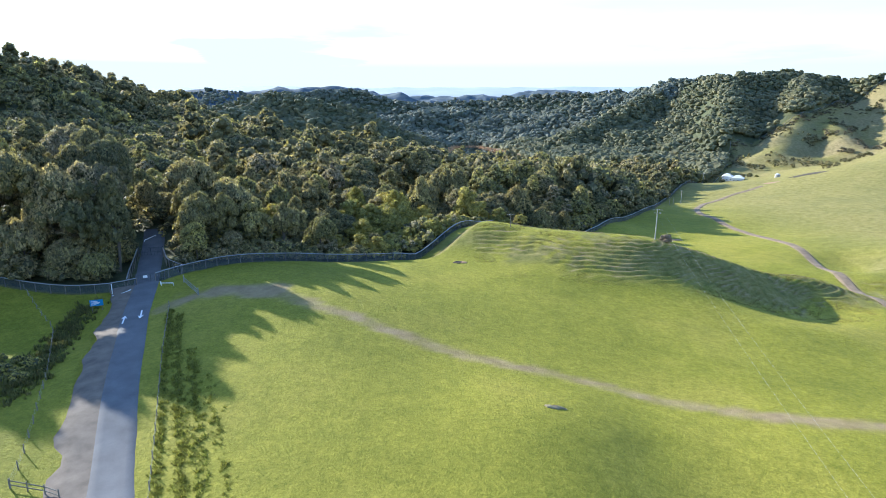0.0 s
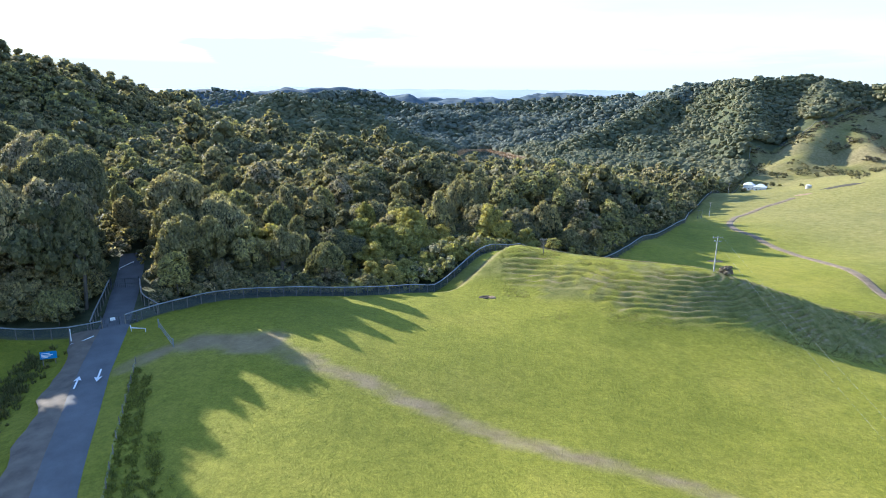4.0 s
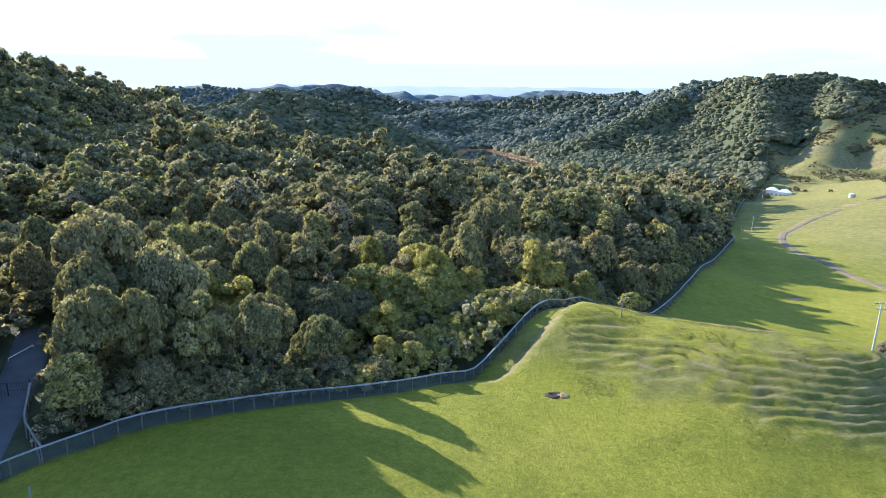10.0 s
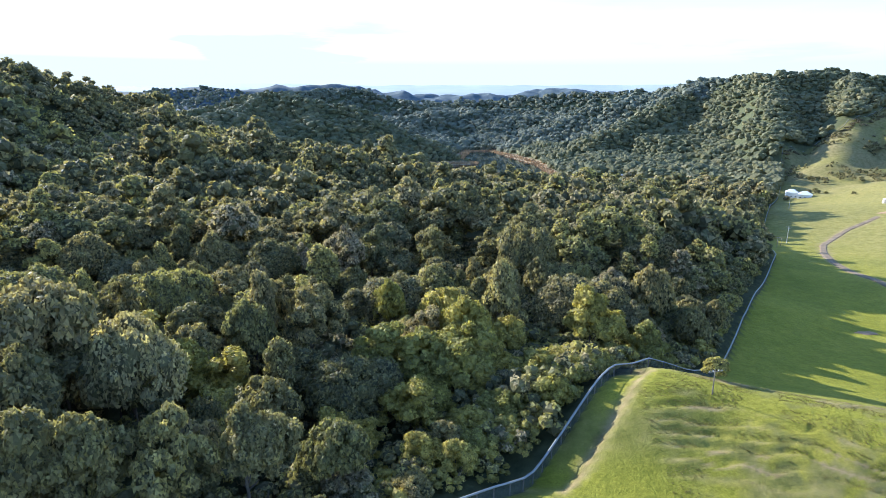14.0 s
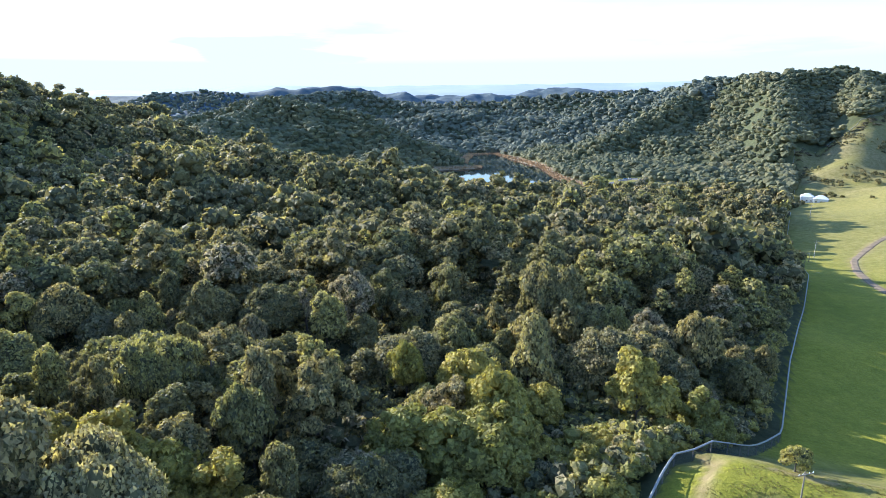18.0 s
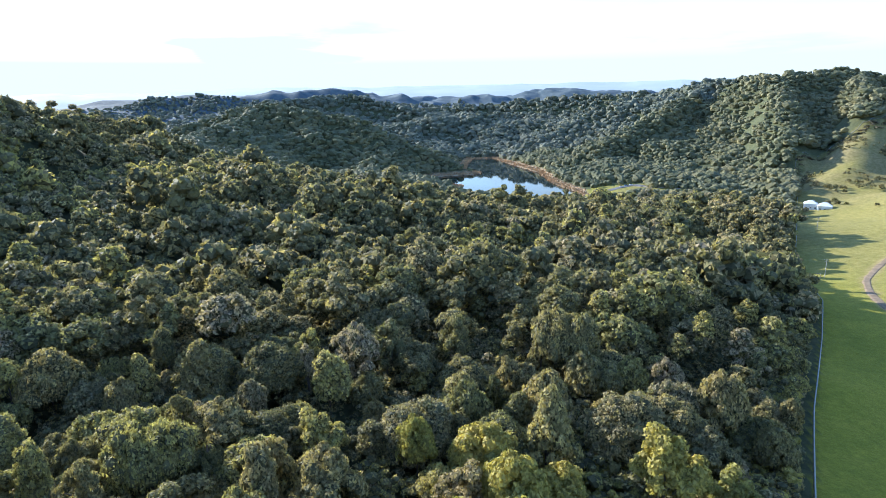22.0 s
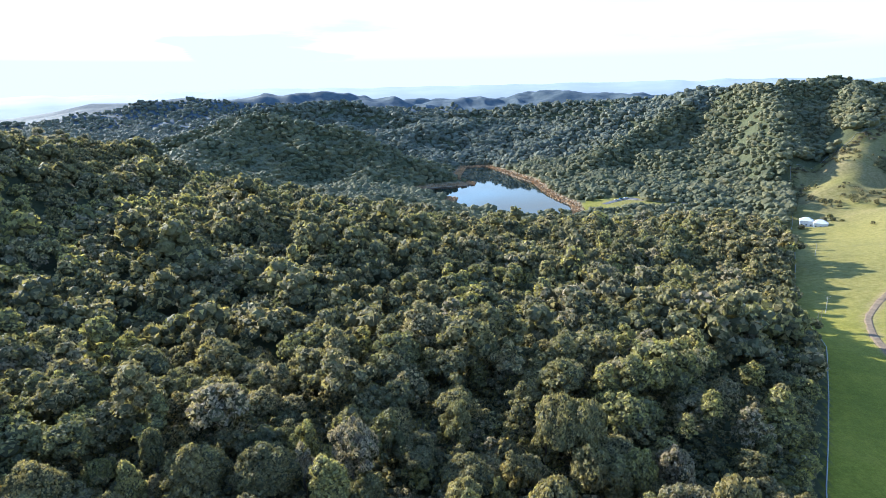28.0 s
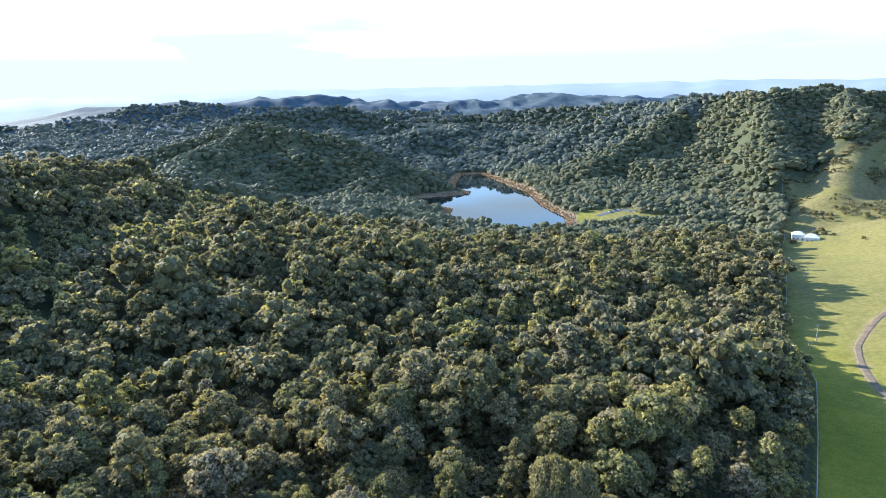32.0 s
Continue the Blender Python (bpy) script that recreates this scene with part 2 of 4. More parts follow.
TRACK = [(-52, 106), (-47.2, 110.4), (-42, 112.4), (-37, 112.4), (-29.5, 108.5), (-20, 104), (-8, 99.5), (4.4, 94.5), (22.3, 89.5), (38.6, 84.4), (52.8, 79.7), (64, 79), (90, 74), (130, 70)]
TRACK_FAR = [(116, 150), (122, 172), (128, 195), (134, 227), (134, 253), (133, 280), (134, 312), (139, 332), (149, 353), (162, 375), (178, 392), (194, 406), (222, 425)]


def hashed(i, j, seed):
    h = (i * 374761393 + j * 668265263 + seed * 2147483647) & 0xFFFFFFFF
    h = ((h ^ (h >> 13)) * 1274126177) & 0xFFFFFFFF
    return ((h ^ (h >> 16)) & 0xFFFF) / 65535.0


def lumps(x, y, size, seed=1):
    """Smooth lattice noise from -1 to 1."""
    u, v = np.asarray(x, float) / size, np.asarray(y, float) / size
    i, j = np.floor(u).astype(np.int64), np.floor(v).astype(np.int64)
    a, b = u - i, v - j
    a, b = a * a * (3 - 2 * a), b * b * (3 - 2 * b)
    n00, n10, n01, n11 = hashed(i, j, seed), hashed(i + 1, j, seed), hashed(i, j + 1, seed), hashed(i + 1, j + 1, seed)
    return 2 * ((n00 * (1 - a) + n10 * a) * (1 - b) + (n01 * (1 - a) + n11 * a) * b) - 1


def smooth(v, a, b):
    s = np.clip((np.asarray(v, float) - a) / (b - a), 0, 1)
    return s * s * (3 - 2 * s)


def line_distance(x, y, line):
    """Distance to a polyline."""
    d = np.full(np.shape(x), 1e9)
    for (ax, ay), (bx, by) in zip(line, line[1:]):
        ux, uy = bx - ax, by - ay
        t = np.clip(((x - ax) * ux + (y - ay) * uy) / (ux * ux + uy * uy), 0, 1)
        d = np.minimum(d, np.hypot(x - ax - t * ux, y - ay - t * uy))
    return d


def inside(x, y, poly):
    r = np.zeros(np.shape(x), bool)
    for (ax, ay), (bx, by) in zip(poly, poly[1:] + poly[:1]):
        if ay != by:
            r ^= ((ay > y) != (by > y)) & (x < (bx - ax) * (y - ay) / (by - ay) + ax)
    return r


def lake_distance(x, y):
    d = line_distance(x, y, LAKE + LAKE[:1])
    return np.where(inside(x, y, LAKE), -d, d)


FOREST_EDGE = [(-4000, 60)] + FENCE + FENCE_FAR[1:] + FENCE_HILL[1:] + [(900, 1150), (2600, 1500), (2600, 1900), (-4000, 1900)]


def in_forest(x, y):
    return inside(x, y, FOREST_EDGE)


def raw_height(x, y):
    x, y = np.asarray(x, float), np.asarray(y, float)
    z = -4 - 44 * smooth(y, 150, 750)
    for some, radius in SETS:
        for cx, cy, h in some:
            z = z + h * np.exp(-((x - cx) ** 2 + (y - cy) ** 2) / radius**2)
    hill = smooth(y + 0.5 * np.abs(x), 520, 900)
    gully = (np.abs(lumps(x + 0.3 * y, y, 130, 3)) * 26 + np.abs(lumps(x, y, 60, 4)) * 11) * smooth(z, -46, -15)
    gully = gully + hill * smooth(y, 560, 720) * smooth(z, -40, 0) * (1 - np.abs(lumps(x + 0.5 * y, 0.6 * y - 0.4 * x, 95, 14))) ** 2 * 14
    z = z - 14 * smooth(z, -38, 20) * smooth(y, 640, 800) * smooth(-y, -1900, -1700) - 0.75 * gully * hill * smooth(y, 560, 700)
    for cx, cy, rx, ry, deep in GULLIES:
        z = z - deep * np.exp(-((x - cx) / rx) ** 2 - ((y - cy) / ry) ** 2)
    top = z.copy()
    for line, fall in RIDGES:
        for (ax, ay, az), (bx, by, bz) in zip(line, line[1:]):
            ux, uy = bx - ax, by - ay
            t = np.clip(((x - ax) * ux + (y - ay) * uy) / (ux * ux + uy * uy), 0, 1)
            d = np.hypot(x - ax - t * ux, y - ay - t * uy)
            top = np.maximum(top, az + (bz - az) * t - fall * np.sqrt(d * d + 12 * 12) + fall * 12 - 0.6 * gully * smooth(d, 5, 60))
    far = smooth(y, 1750, 2300)
    return top + far * ((1 - 2 * np.abs(lumps(x, y, 260, 8))) * 20 + (1 - 2 * np.abs(lumps(x, y, 110, 9))) * 9)


def ground_z(x, y):
    x, y = np.asarray(x, float), np.asarray(y, float)
    z = raw_height(x, y)
    d = lake_distance(x, y)
    near_lake = np.maximum(np.minimum(z, -50.9 + 0.05 * np.maximum(d, 0) + 0.012 * np.maximum(d, 0) ** 2), -51.6 + 0.03 * np.clip(d, 0, 30))
    z = np.where(d < 120, near_lake, z)
    z = np.where(d < 0, WATER_Z - np.minimum(4, 0.05 - d * 0.25), z)
    # the fence on the mound stands on a cut bench
    z = z - 1.3 * (1 - smooth(line_distance(x, y, FENCE[12:]), 4.4, 5.9)) * smooth(y, 154, 160)
    bare_hill = smooth(x, 290, 350) * smooth(y, 610, 690) * smooth(-y, -1100, -950) * ~in_forest(x, y)
    z = z + bare_hill * (4.0 * lumps(x, y, 31, 17) - 3.5 * np.abs(lumps(x, y, 19, 18)) + 1.2 * lumps(x, y, 9, 19))
    z = z + 0.12 * lumps(x, y, 7, 5) + 0.35 * lumps(x, y, 22, 6)
    return z


def mesh_object(name, verts, faces, mats, parent=None, smooth_faces=False, attrs=None, face_mats=None, normals=None):
    """A mesh from arrays; faces all with the same number of corners. normals: soft shading directions of the points."""
    verts, faces = np.asarray(verts, np.float32), np.asarray(faces, np.int32)
    me = bpy.data.meshes.new(name)
    k = faces.shape[1]
    me.vertices.add(len(verts))
    me.vertices.foreach_set("co", verts.ravel())
    me.loops.add(faces.size)
    me.loops.foreach_set("vertex_index", faces.ravel())
    me.polygons.add(len(faces))
    me.polygons.foreach_set("loop_start", np.arange(0, faces.size, k, dtype=np.int32))
    me.polygons.foreach_set("loop_total", np.full(len(faces), k, np.int32))
    if face_mats is not None:
        me.polygons.foreach_set("material_index", np.asarray(face_mats, np.int32))
    me.polygons.foreach_set("use_smooth", np.full(len(faces), bool(smooth_faces)))
    me.update(calc_edges=True)
    for m in mats:
        me.materials.append(m)
    for key, values in (attrs or {}).items():
        a = me.attributes.new(key, "FLOAT", "POINT")
        a.data.foreach_set("value", np.asarray(values, np.float32))
    if normals is not None:
        a = me.attributes.new("custom_normal", "FLOAT_VECTOR", "POINT")
        a.data.foreach_set("vector", np.asarray(normals, np.float32).ravel())
    ob = new(name, me)
    ob.parent = parent
    return ob


def spread_axis(pieces):
    out = [pieces[0][0]]
    for a, b, step in pieces:
        out += list(np.linspace(a, b, max(1, round((b - a) / step)) + 1)[1:])
    return np.array(out)


# ==== ground ====
gx = spread_axis([(-4600, -1000, 150), (-1000, -350, 20), (-350, -110, 6), (-110, 15, 1.3), (15, 150, 0.75), (150, 350, 5), (350, 1000, 16), (1000, 4600, 150)])
gy = spread_axis([(-3000, -100, 300), (-100, 30, 8), (30, 138, 1.3), (138, 178, 0.45), (178, 215, 1.3), (215, 460, 4), (460, 1250, 8), (1250, 2900, 22), (2900, 4400, 150)])
GX, GY = np.meshgrid(gx, gy)
GZ = ground_z(GX, GY)
DF = lake_distance(GX, GY)
forest_mask = in_forest(GX, GY).astype(float)
MEADOW = [(128, 742), (135, 800), (165, 812), (200, 800), (205, 778), (260, 752), (255, 744), (190, 760), (165, 742)]
forest_mask[inside(GX, GY, MEADOW)] = 0
dirt_mask = np.maximum(1 - smooth(line_distance(GX, GY, TRACK) + 0.8 * lumps(GX, GY, 3, 7), 0.8, 2.6), 1 - smooth(line_distance(GX, GY, TRACK_FAR), 1.0, 2.6))
bare = smooth(1 - np.hypot((GX + 38) / 13, (GY - 111.5) / 4.5) + 0.4 * lumps(GX, GY, 4, 12), 0.0, 0.45) * 0.9
dirt_mask = dirt_mask * (0.72 + 0.28 * lumps(GX, GY, 2.2, 13))
dirt_mask = np.maximum(dirt_mask, bare)
ditch = line_distance(GX, GY, FENCE[12:])
dirt_mask = np.maximum(dirt_mask, 0.6 * (1 - smooth(np.abs(ditch - 5.0 - 0.3 * lumps(GX, GY, 2.5, 16)), 0.25, 0.9)) * (1 - forest_mask) * smooth(GY, 153, 157))
hill_soil = smooth(GX, 290, 350) * smooth(GY, 610, 690) * (1 - forest_mask)
reed_mask = (1 - smooth(DF, 8, 15)) * (DF < 16)
idx = np.arange(GX.size).reshape(GX.shape)
quads = np.stack([idx[:-1, :-1], idx[:-1, 1:], idx[1:, 1:], idx[1:, :-1]], -1).reshape(-1, 4)
slope_y, slope_x = np.gradient(GZ, gy, gx)
steep = np.hypot(slope_x, slope_y)
# sheep terraces on the steep banks of the near paddock
terraced = smooth(steep, 0.13, 0.30) * (1 - smooth(GY, 176, 184)) * smooth(GX, 6, 14) * (1 - smooth(GX, 150, 165)) * smooth(GY, 138, 146)
phase = GZ / 0.68 + 0.6 * lumps(GX, GY, 9, 31) + 0.35 * lumps(GX, GY, 3, 32)
saw = phase - np.floor(phase)
GZ = GZ + terraced * 0.46 * (np.where(saw < 0.7, saw / 0.7, (1 - saw) / 0.3) - 0.5) + terraced * 0.08 * lumps(GX, GY, 1.4, 33)
# trodden bare soil on the steps
dirt_mask = np.maximum(dirt_mask, 0.75 * terraced * smooth(saw, 0.62, 0.72) * (1 - smooth(saw, 0.92, 1.0)) * smooth(lumps(GX, GY, 6, 37) + 0.6 * lumps(GX, GY, 1.7, 38), -0.5, 0.3))
front = smooth(GX, 9, 16) * (1 - smooth(GX, 140, 155)) * smooth(GY, 146, 152) * (1 - smooth(GY, 169, 175))
ragged = np.maximum(terraced, 0.85 * front) * smooth(lumps(GX, GY, 11, 34) + 0.9 * lumps(GX, GY, 2.4, 35) + 0.6 * lumps(GX, GY, 1.1, 36), -0.35, 0.55)
m, n, l, b = material("pasture", 0.85)
big, mid_n, fine = noise_node(n, l, 0.035, 5), noise_node(n, l, 0.35, 6, 0.65), noise_node(n, l, 3.2, 6, 0.7)
grass = ramp(n, l, big, [(0.3, (0.190, 0.194, 0.028)), (0.5, (0.244, 0.237, 0.035)), (0.7, (0.293, 0.264, 0.052))])
grass = blend(n, l, 0.9, grass, ramp(n, l, mid_n, [(0.3, (0.82, 0.84, 0.74)), (0.7, (1.14, 1.12, 1.10))]), "MULTIPLY")
grass = blend(n, l, 0.7, grass, ramp(n, l, fine, [(0.3, (0.68, 0.7, 0.6)), (0.7, (1.22, 1.2, 1.15))]), "MULTIPLY")
rough_grass = ramp(n, l, mid_n, [(0.30, (0.105, 0.108, 0.028)), (0.5, (0.185, 0.172, 0.050)), (0.7, (0.265, 0.222, 0.090))])
grass = blend(n, l, 0.85, grass, ramp(n, l, noise_node(n, l, 1.1, 8, 0.85), [(0.36, (0.66, 0.70, 0.52)), (0.60, (1.18, 1.15, 1.05))]), "MULTIPLY")
grass = blend(n, l, attribute(n, "steep"), grass, rough_grass)
dry = ramp(n, l, mid_n, [(0.3, (0.13, 0.105, 0.052)), (0.5, (0.225, 0.182, 0.092)), (0.7, (0.31, 0.24, 0.14))])
grass = blend(n, l, attribute(n, "dry"), grass, dry)
soil = ramp(n, l, mid_n, [(0.3, (0.21, 0.150, 0.085)), (0.7, (0.35, 0.262, 0.155))])
grass = blend(n, l, attribute(n, "dirt"), grass, soil)
litter = ramp(n, l, mid_n, [(0.3, (0.045, 0.055, 0.028)), (0.7, (0.115, 0.120, 0.060))])
grass = blend(n, l, attribute(n, "forest"), grass, litter)
# blue-grey over the farthest ground: distance haze put into the base colour
hazy_scrub = ramp(n, l, big, [(0.35, (0.060, 0.088, 0.112)), (0.65, (0.110, 0.135, 0.150))])
grass = blend(n, l, attribute(n, "hazy_scrub"), grass, hazy_scrub)
reeds = ramp(n, l, mid_n, [(0.3, (0.22, 0.16, 0.10)), (0.7, (0.42, 0.33, 0.22))])
grass = blend(n, l, attribute(n, "reeds"), grass, reeds)
l.new(grass, b.inputs["Base Color"])
relief(n, l, b, noise_node(n, l, 1.5, 9, 0.75), 0.8, 0.45)
PASTURE = m
b.inputs["Specular IOR Level"].default_value = 0.12
ground = mesh_object("ground", np.stack([GX, GY, GZ], -1).reshape(-1, 3), quads, [PASTURE], None, True,
                     {"forest": forest_mask.ravel(), "dirt": dirt_mask.ravel(), "reeds": reed_mask.ravel(), "dry": (0.8 * hill_soil * (0.75 + 0.3 * lumps(GX, GY, 35, 94)) + 0.5 * smooth(GX, 110, 190) * (1 - hill_soil)).clip(0, 1).ravel() * (1 - forest_mask).ravel(), "hazy_scrub": smooth(GY, 1700, 1850).ravel(), "steep": np.maximum(np.maximum(smooth(steep, 0.22, 0.5), ragged), hill_soil * (0.55 + 0.45 * lumps(GX, GY, 40, 91))).clip(0, 1).ravel()})
tagged(ground, "rolling green sheep pasture and dark forest floor", "ground", kind="structure")

# ==== lake ====
m, n, l, b = material("lake_water", 0.03)
b.inputs["Base Color"].default_value = (0.012, 0.020, 0.022, 1)
b.inputs["IOR"].default_value = 1.33
relief(n, l, b, noise_node(n, l, 0.6, 4), 0.012, 0.1)
WATER = m
bm = bmesh.new()
mid_lake = (45, 940)
bm.faces.new([bm.verts.new((mid_lake[0] + (x - mid_lake[0]) * 1.12, mid_lake[1] + (y - mid_lake[1]) * 1.04, WATER_Z)) for x, y in LAKE])
bmesh.ops.triangulate(bm, faces=bm.faces)
me = bpy.data.meshes.new("water")
bm.to_mesh(me)
me.materials.append(WATER)
tagged(new("water", me), "still dark lake reflecting the pale sky", "lake", kind="structure")


# ==== road ====
def strip(name, line, half, mat, lift, step=2.0, kind="structure", label="", category="road", wander=0.0):
    """A band laid over the ground along a line."""
    pts = []
    for (ax, ay), (bx, by) in zip(line, line[1:]):
        k = max(1, round(math.hypot(bx - ax, by - ay) / step))
        pts += [(ax + (bx - ax) * t / k, ay + (by - ay) * t / k) for t in range(k)]
    pts = np.array(pts + [line[-1]])
    for _ in range(6):
        pts[1:-1] = (pts[:-2] + 2 * pts[1:-1] + pts[2:]) / 4
    d = np.gradient(pts, axis=0)
    d /= np.linalg.norm(d, axis=1)[:, None]
    side = np.stack([d[:, 1], -d[:, 0]], 1)
    cols = np.linspace(-1, 1, 9)
    wob = 1 + wander * lumps(pts[:, 0], pts[:, 1], 4, 21)
    p = pts[:, None] + side[:, None] * (cols[None, :, None] * half * np.where(np.abs(cols) == 1, wob[:, None], 1)[..., None])
    z = ground_z(p[..., 0], p[..., 1])
    z = np.maximum(z, (z.max(1)[:, None] + z) / 2) + lift
    z[:, 0] -= lift + 0.15
    z[:, -1] -= lift + 0.15
    v = np.concatenate([p, z[..., None]], -1)
    ii = np.arange(v.shape[0] * 9).reshape(-1, 9)
    f = np.stack([ii[:-1, :-1], ii[:-1, 1:], ii[1:, 1:], ii[1:, :-1]], -1).reshape(-1, 4)
    return tagged(mesh_object(name, v.reshape(-1, 3), f, [mat], None, True), label, category, kind=kind)


m, n, l, b = material("chip_seal", 0.92)
big, fine = noise_node(n, l, 0.3, 5), noise_node(n, l, 8, 5, 0.7)
b.inputs["Specular IOR Level"].default_value = 0.25
seal = ramp(n, l, big, [(0.3, (0.105, 0.106, 0.112)), (0.7, (0.155, 0.156, 0.163))])
seal = blend(n, l, 0.6, seal, ramp(n, l, fine, [(0.3, (0.7, 0.7, 0.7)), (0.7, (1.15, 1.15, 1.15))]), "MULTIPLY")
l.new(seal, b.inputs["Base Color"])
relief(n, l, b, fine, 0.3, 0.02)
SEAL = m
GRAVEL = plain("gravel", (0.155, 0.125, 0.098), 0.95, 0, 0.3, 2.0, 0.6)
strip("road_verge", [(x - 2.0, y - 0.5) for x, y in ROAD[:9]], 4.0, GRAVEL, 0.10, label="pale gravel shoulder beside the sealed road", wander=0.25)
strip("road", ROAD, 2.6, SEAL, 0.22, label="worn grey sealed farm road", wander=0.05)


# ==== forest ====
def ico(level):
    bm = bmesh.new()
    bmesh.ops.create_icosphere(bm, subdivisions=level, radius=1)
    bm.verts.ensure_lookup_table()
    v = np.array([q.co[:] for q in bm.verts])
    f = np.array([[q.index for q in t.verts] for t in bm.faces])
    bm.free()
    return v, f


ICO1 = ico(1)
rng = np.random.default_rng(7)


def unit(count, low=-0.35):
    """Directions spread over the upper part of a ball."""
    z = rng.uniform(low, 1, count)
    a = rng.uniform(0, 2 * np.pi, count)
    r = np.sqrt(1 - z * z)
    return np.stack([r * np.cos(a), r * np.sin(a), z], 1)


def unit_rows(v):
    return v / np.maximum(np.linalg.norm(v, axis=1), 1e-6)[:, None]


def sprays(centres, normals, size):
    """Small leaf sprays: one pointed triangle each, facing outwards."""
    count = len(centres)
    nrm = unit_rows(normals + rng.normal(0, 0.55, (count, 3)))
    t = unit_rows(np.cross(nrm, rng.normal(0, 1, (count, 3))))
    s = np.cross(nrm, t)
    w = size * rng.uniform(0.6, 1.35, (count, 1))
    q = np.stack([centres - t * w - s * w * 0.5, centres + t * w - s * w * 0.5, centres + s * w * 1.2 + nrm * w * 0.3], 1)
    return q.reshape(-1, 3), np.arange(count * 3).reshape(-1, 3)


def crown_seats(kind, clumps):
    """Where the clumps of a crown sit, 1 m in radius, base at z = 0, and the middle that they face away from."""
    k = np.arange(clumps)
    turn = k * 2.39996 + rng.uniform(0, 6.28)
    if kind == "cone":
        h = (k + 0.5) / clumps
        reach = (0.66 * (1 - h) ** 0.8 + 0.05) * rng.uniform(0.75, 1.15, clumps)
        return np.stack([reach * np.cos(turn), reach * np.sin(turn), 0.25 + 1.5 * h], 1), np.tile([0, 0, 0.5], (clumps, 1)), 0.80
    if kind == "stacked":
        # several rounded heads on one tree
        heads = np.array([(0.05, 0.0, 1.42, 0.38), (0.44, 0.18, 1.02, 0.40), (-0.42, 0.22, 0.92, 0.42), (0.02, -0.46, 0.80, 0.44), (0.10, 0.40, 0.62, 0.40)])
        heads[:, :3] += rng.normal(0, 0.09, (5, 3))
        own = heads[k % 5]
        d = unit(clumps, -0.45)
        return own[:, :3] + d * own[:, 3:] * rng.uniform(0.72, 1.0, (clumps, 1)), own[:, :3] - (0, 0, 0.25), 0.72
    wide, tall, mid = {"round": (0.72, 0.62, 0.72), "column": (0.44, 0.92, 1.05), "spread": (0.82, 0.40, 0.66)}[kind]
    z = 1 - 1.5 * (k + 0.5) / clumps
    r = np.sqrt(1 - z * z)
    d = np.stack([r * np.cos(turn), r * np.sin(turn), z], 1)
    swell = rng.uniform(0.80, 1.10, (clumps, 1)) * (1 + 0.14 * np.sin(2 * turn + 1.3 * z))[:, None]
    return d * swell * (wide, wide, tall) + (0, 0, mid), np.tile([0, 0, mid - 0.3], (clumps, 1)), 0.86


def crown_shape(kind, clumps, cards, card_size, core):
    """Crown of many small rounded clumps: points, triangles, materials and soft shading directions."""
    V, F, M, N, base = [], [], [], [], 0
    seat, middle, scale = crown_seats(kind, clumps)
    cv, cf = core
    squash = np.array([1, 1, 0.85])
    for k in range(clumps):
        c = seat[k]
        outward = unit_rows((c - middle[k])[None])[0]
        rad = rng.uniform(0.22, 0.40) * scale * (24 / clumps) ** 0.28
        lump = 1 + rng.uniform(-0.16, 0.16, len(cv))
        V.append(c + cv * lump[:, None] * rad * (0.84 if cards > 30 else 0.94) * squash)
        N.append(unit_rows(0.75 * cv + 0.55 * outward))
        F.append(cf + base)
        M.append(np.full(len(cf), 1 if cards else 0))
        base += len(cv)
        if cards:
            d = unit_rows(unit(cards, -0.6) + 0.45 * outward)
            v, f = sprays(c + d * rad * squash * rng.uniform(0.82, 1.12, (cards, 1)), d, card_size)
            V.append(v)
            N.append(np.repeat(unit_rows(0.75 * d + 0.50 * outward + rng.normal(0, 0.27, d.shape)), 3, axis=0))
            F.append(f + base)
            M.append(np.zeros(len(f), int))
            base += len(v)
    return np.concatenate(V), np.concatenate(F), np.concatenate(M), np.concatenate(N)


KINDS = ("round", "stacked", "round", "cone", "spread", "stacked", "column", "round")
FINE = [crown_shape(k, 38, 96, 0.050, ICO1) for k in KINDS]
MIDDLE = [crown_shape(k, 22, 46, 0.064, ICO1) for k in KINDS]
COARSE = [crown_shape(k, 12, 20, 0.105, ICO1) for k in KINDS + KINDS]
SCRUB = [crown_shape(k, 6, 24, 0.11, ICO1) for k in ("round", "spread", "round", "cone", "round", "spread")]


def dome_shape():
    """A far crown: one broad clump on the ground with smaller ones on it."""
    V, F, N, base = [], [], [], 0
    for c, rad in (((0, 0, 0.30), 0.86), ((0.46, 0.1, 0.74), 0.46), ((-0.34, -0.34, 0.86), 0.44), ((-0.2, 0.5, 0.66), 0.42)):
        turn = rng.uniform(0, 6.28)
        p = np.array([c[0] * math.cos(turn) - c[1] * math.sin(turn), c[0] * math.sin(turn) + c[1] * math.cos(turn), c[2]])
        cv, cf = ICO1
        V.append(p + cv * (rad * rng.uniform(0.88, 1.12, (len(cv), 1))) * np.array([1, 1, 0.95]))
        N.append(unit_rows(cv + 0.5 * p + (0, 0, 0.35)))
        F.append(cf + base)
        base += len(cv)
    return np.concatenate(V), np.concatenate(F), np.zeros(base // len(ICO1[0]) * len(ICO1[1]), int), np.concatenate(N)


LOW = [dome_shape() for _ in range(8)]


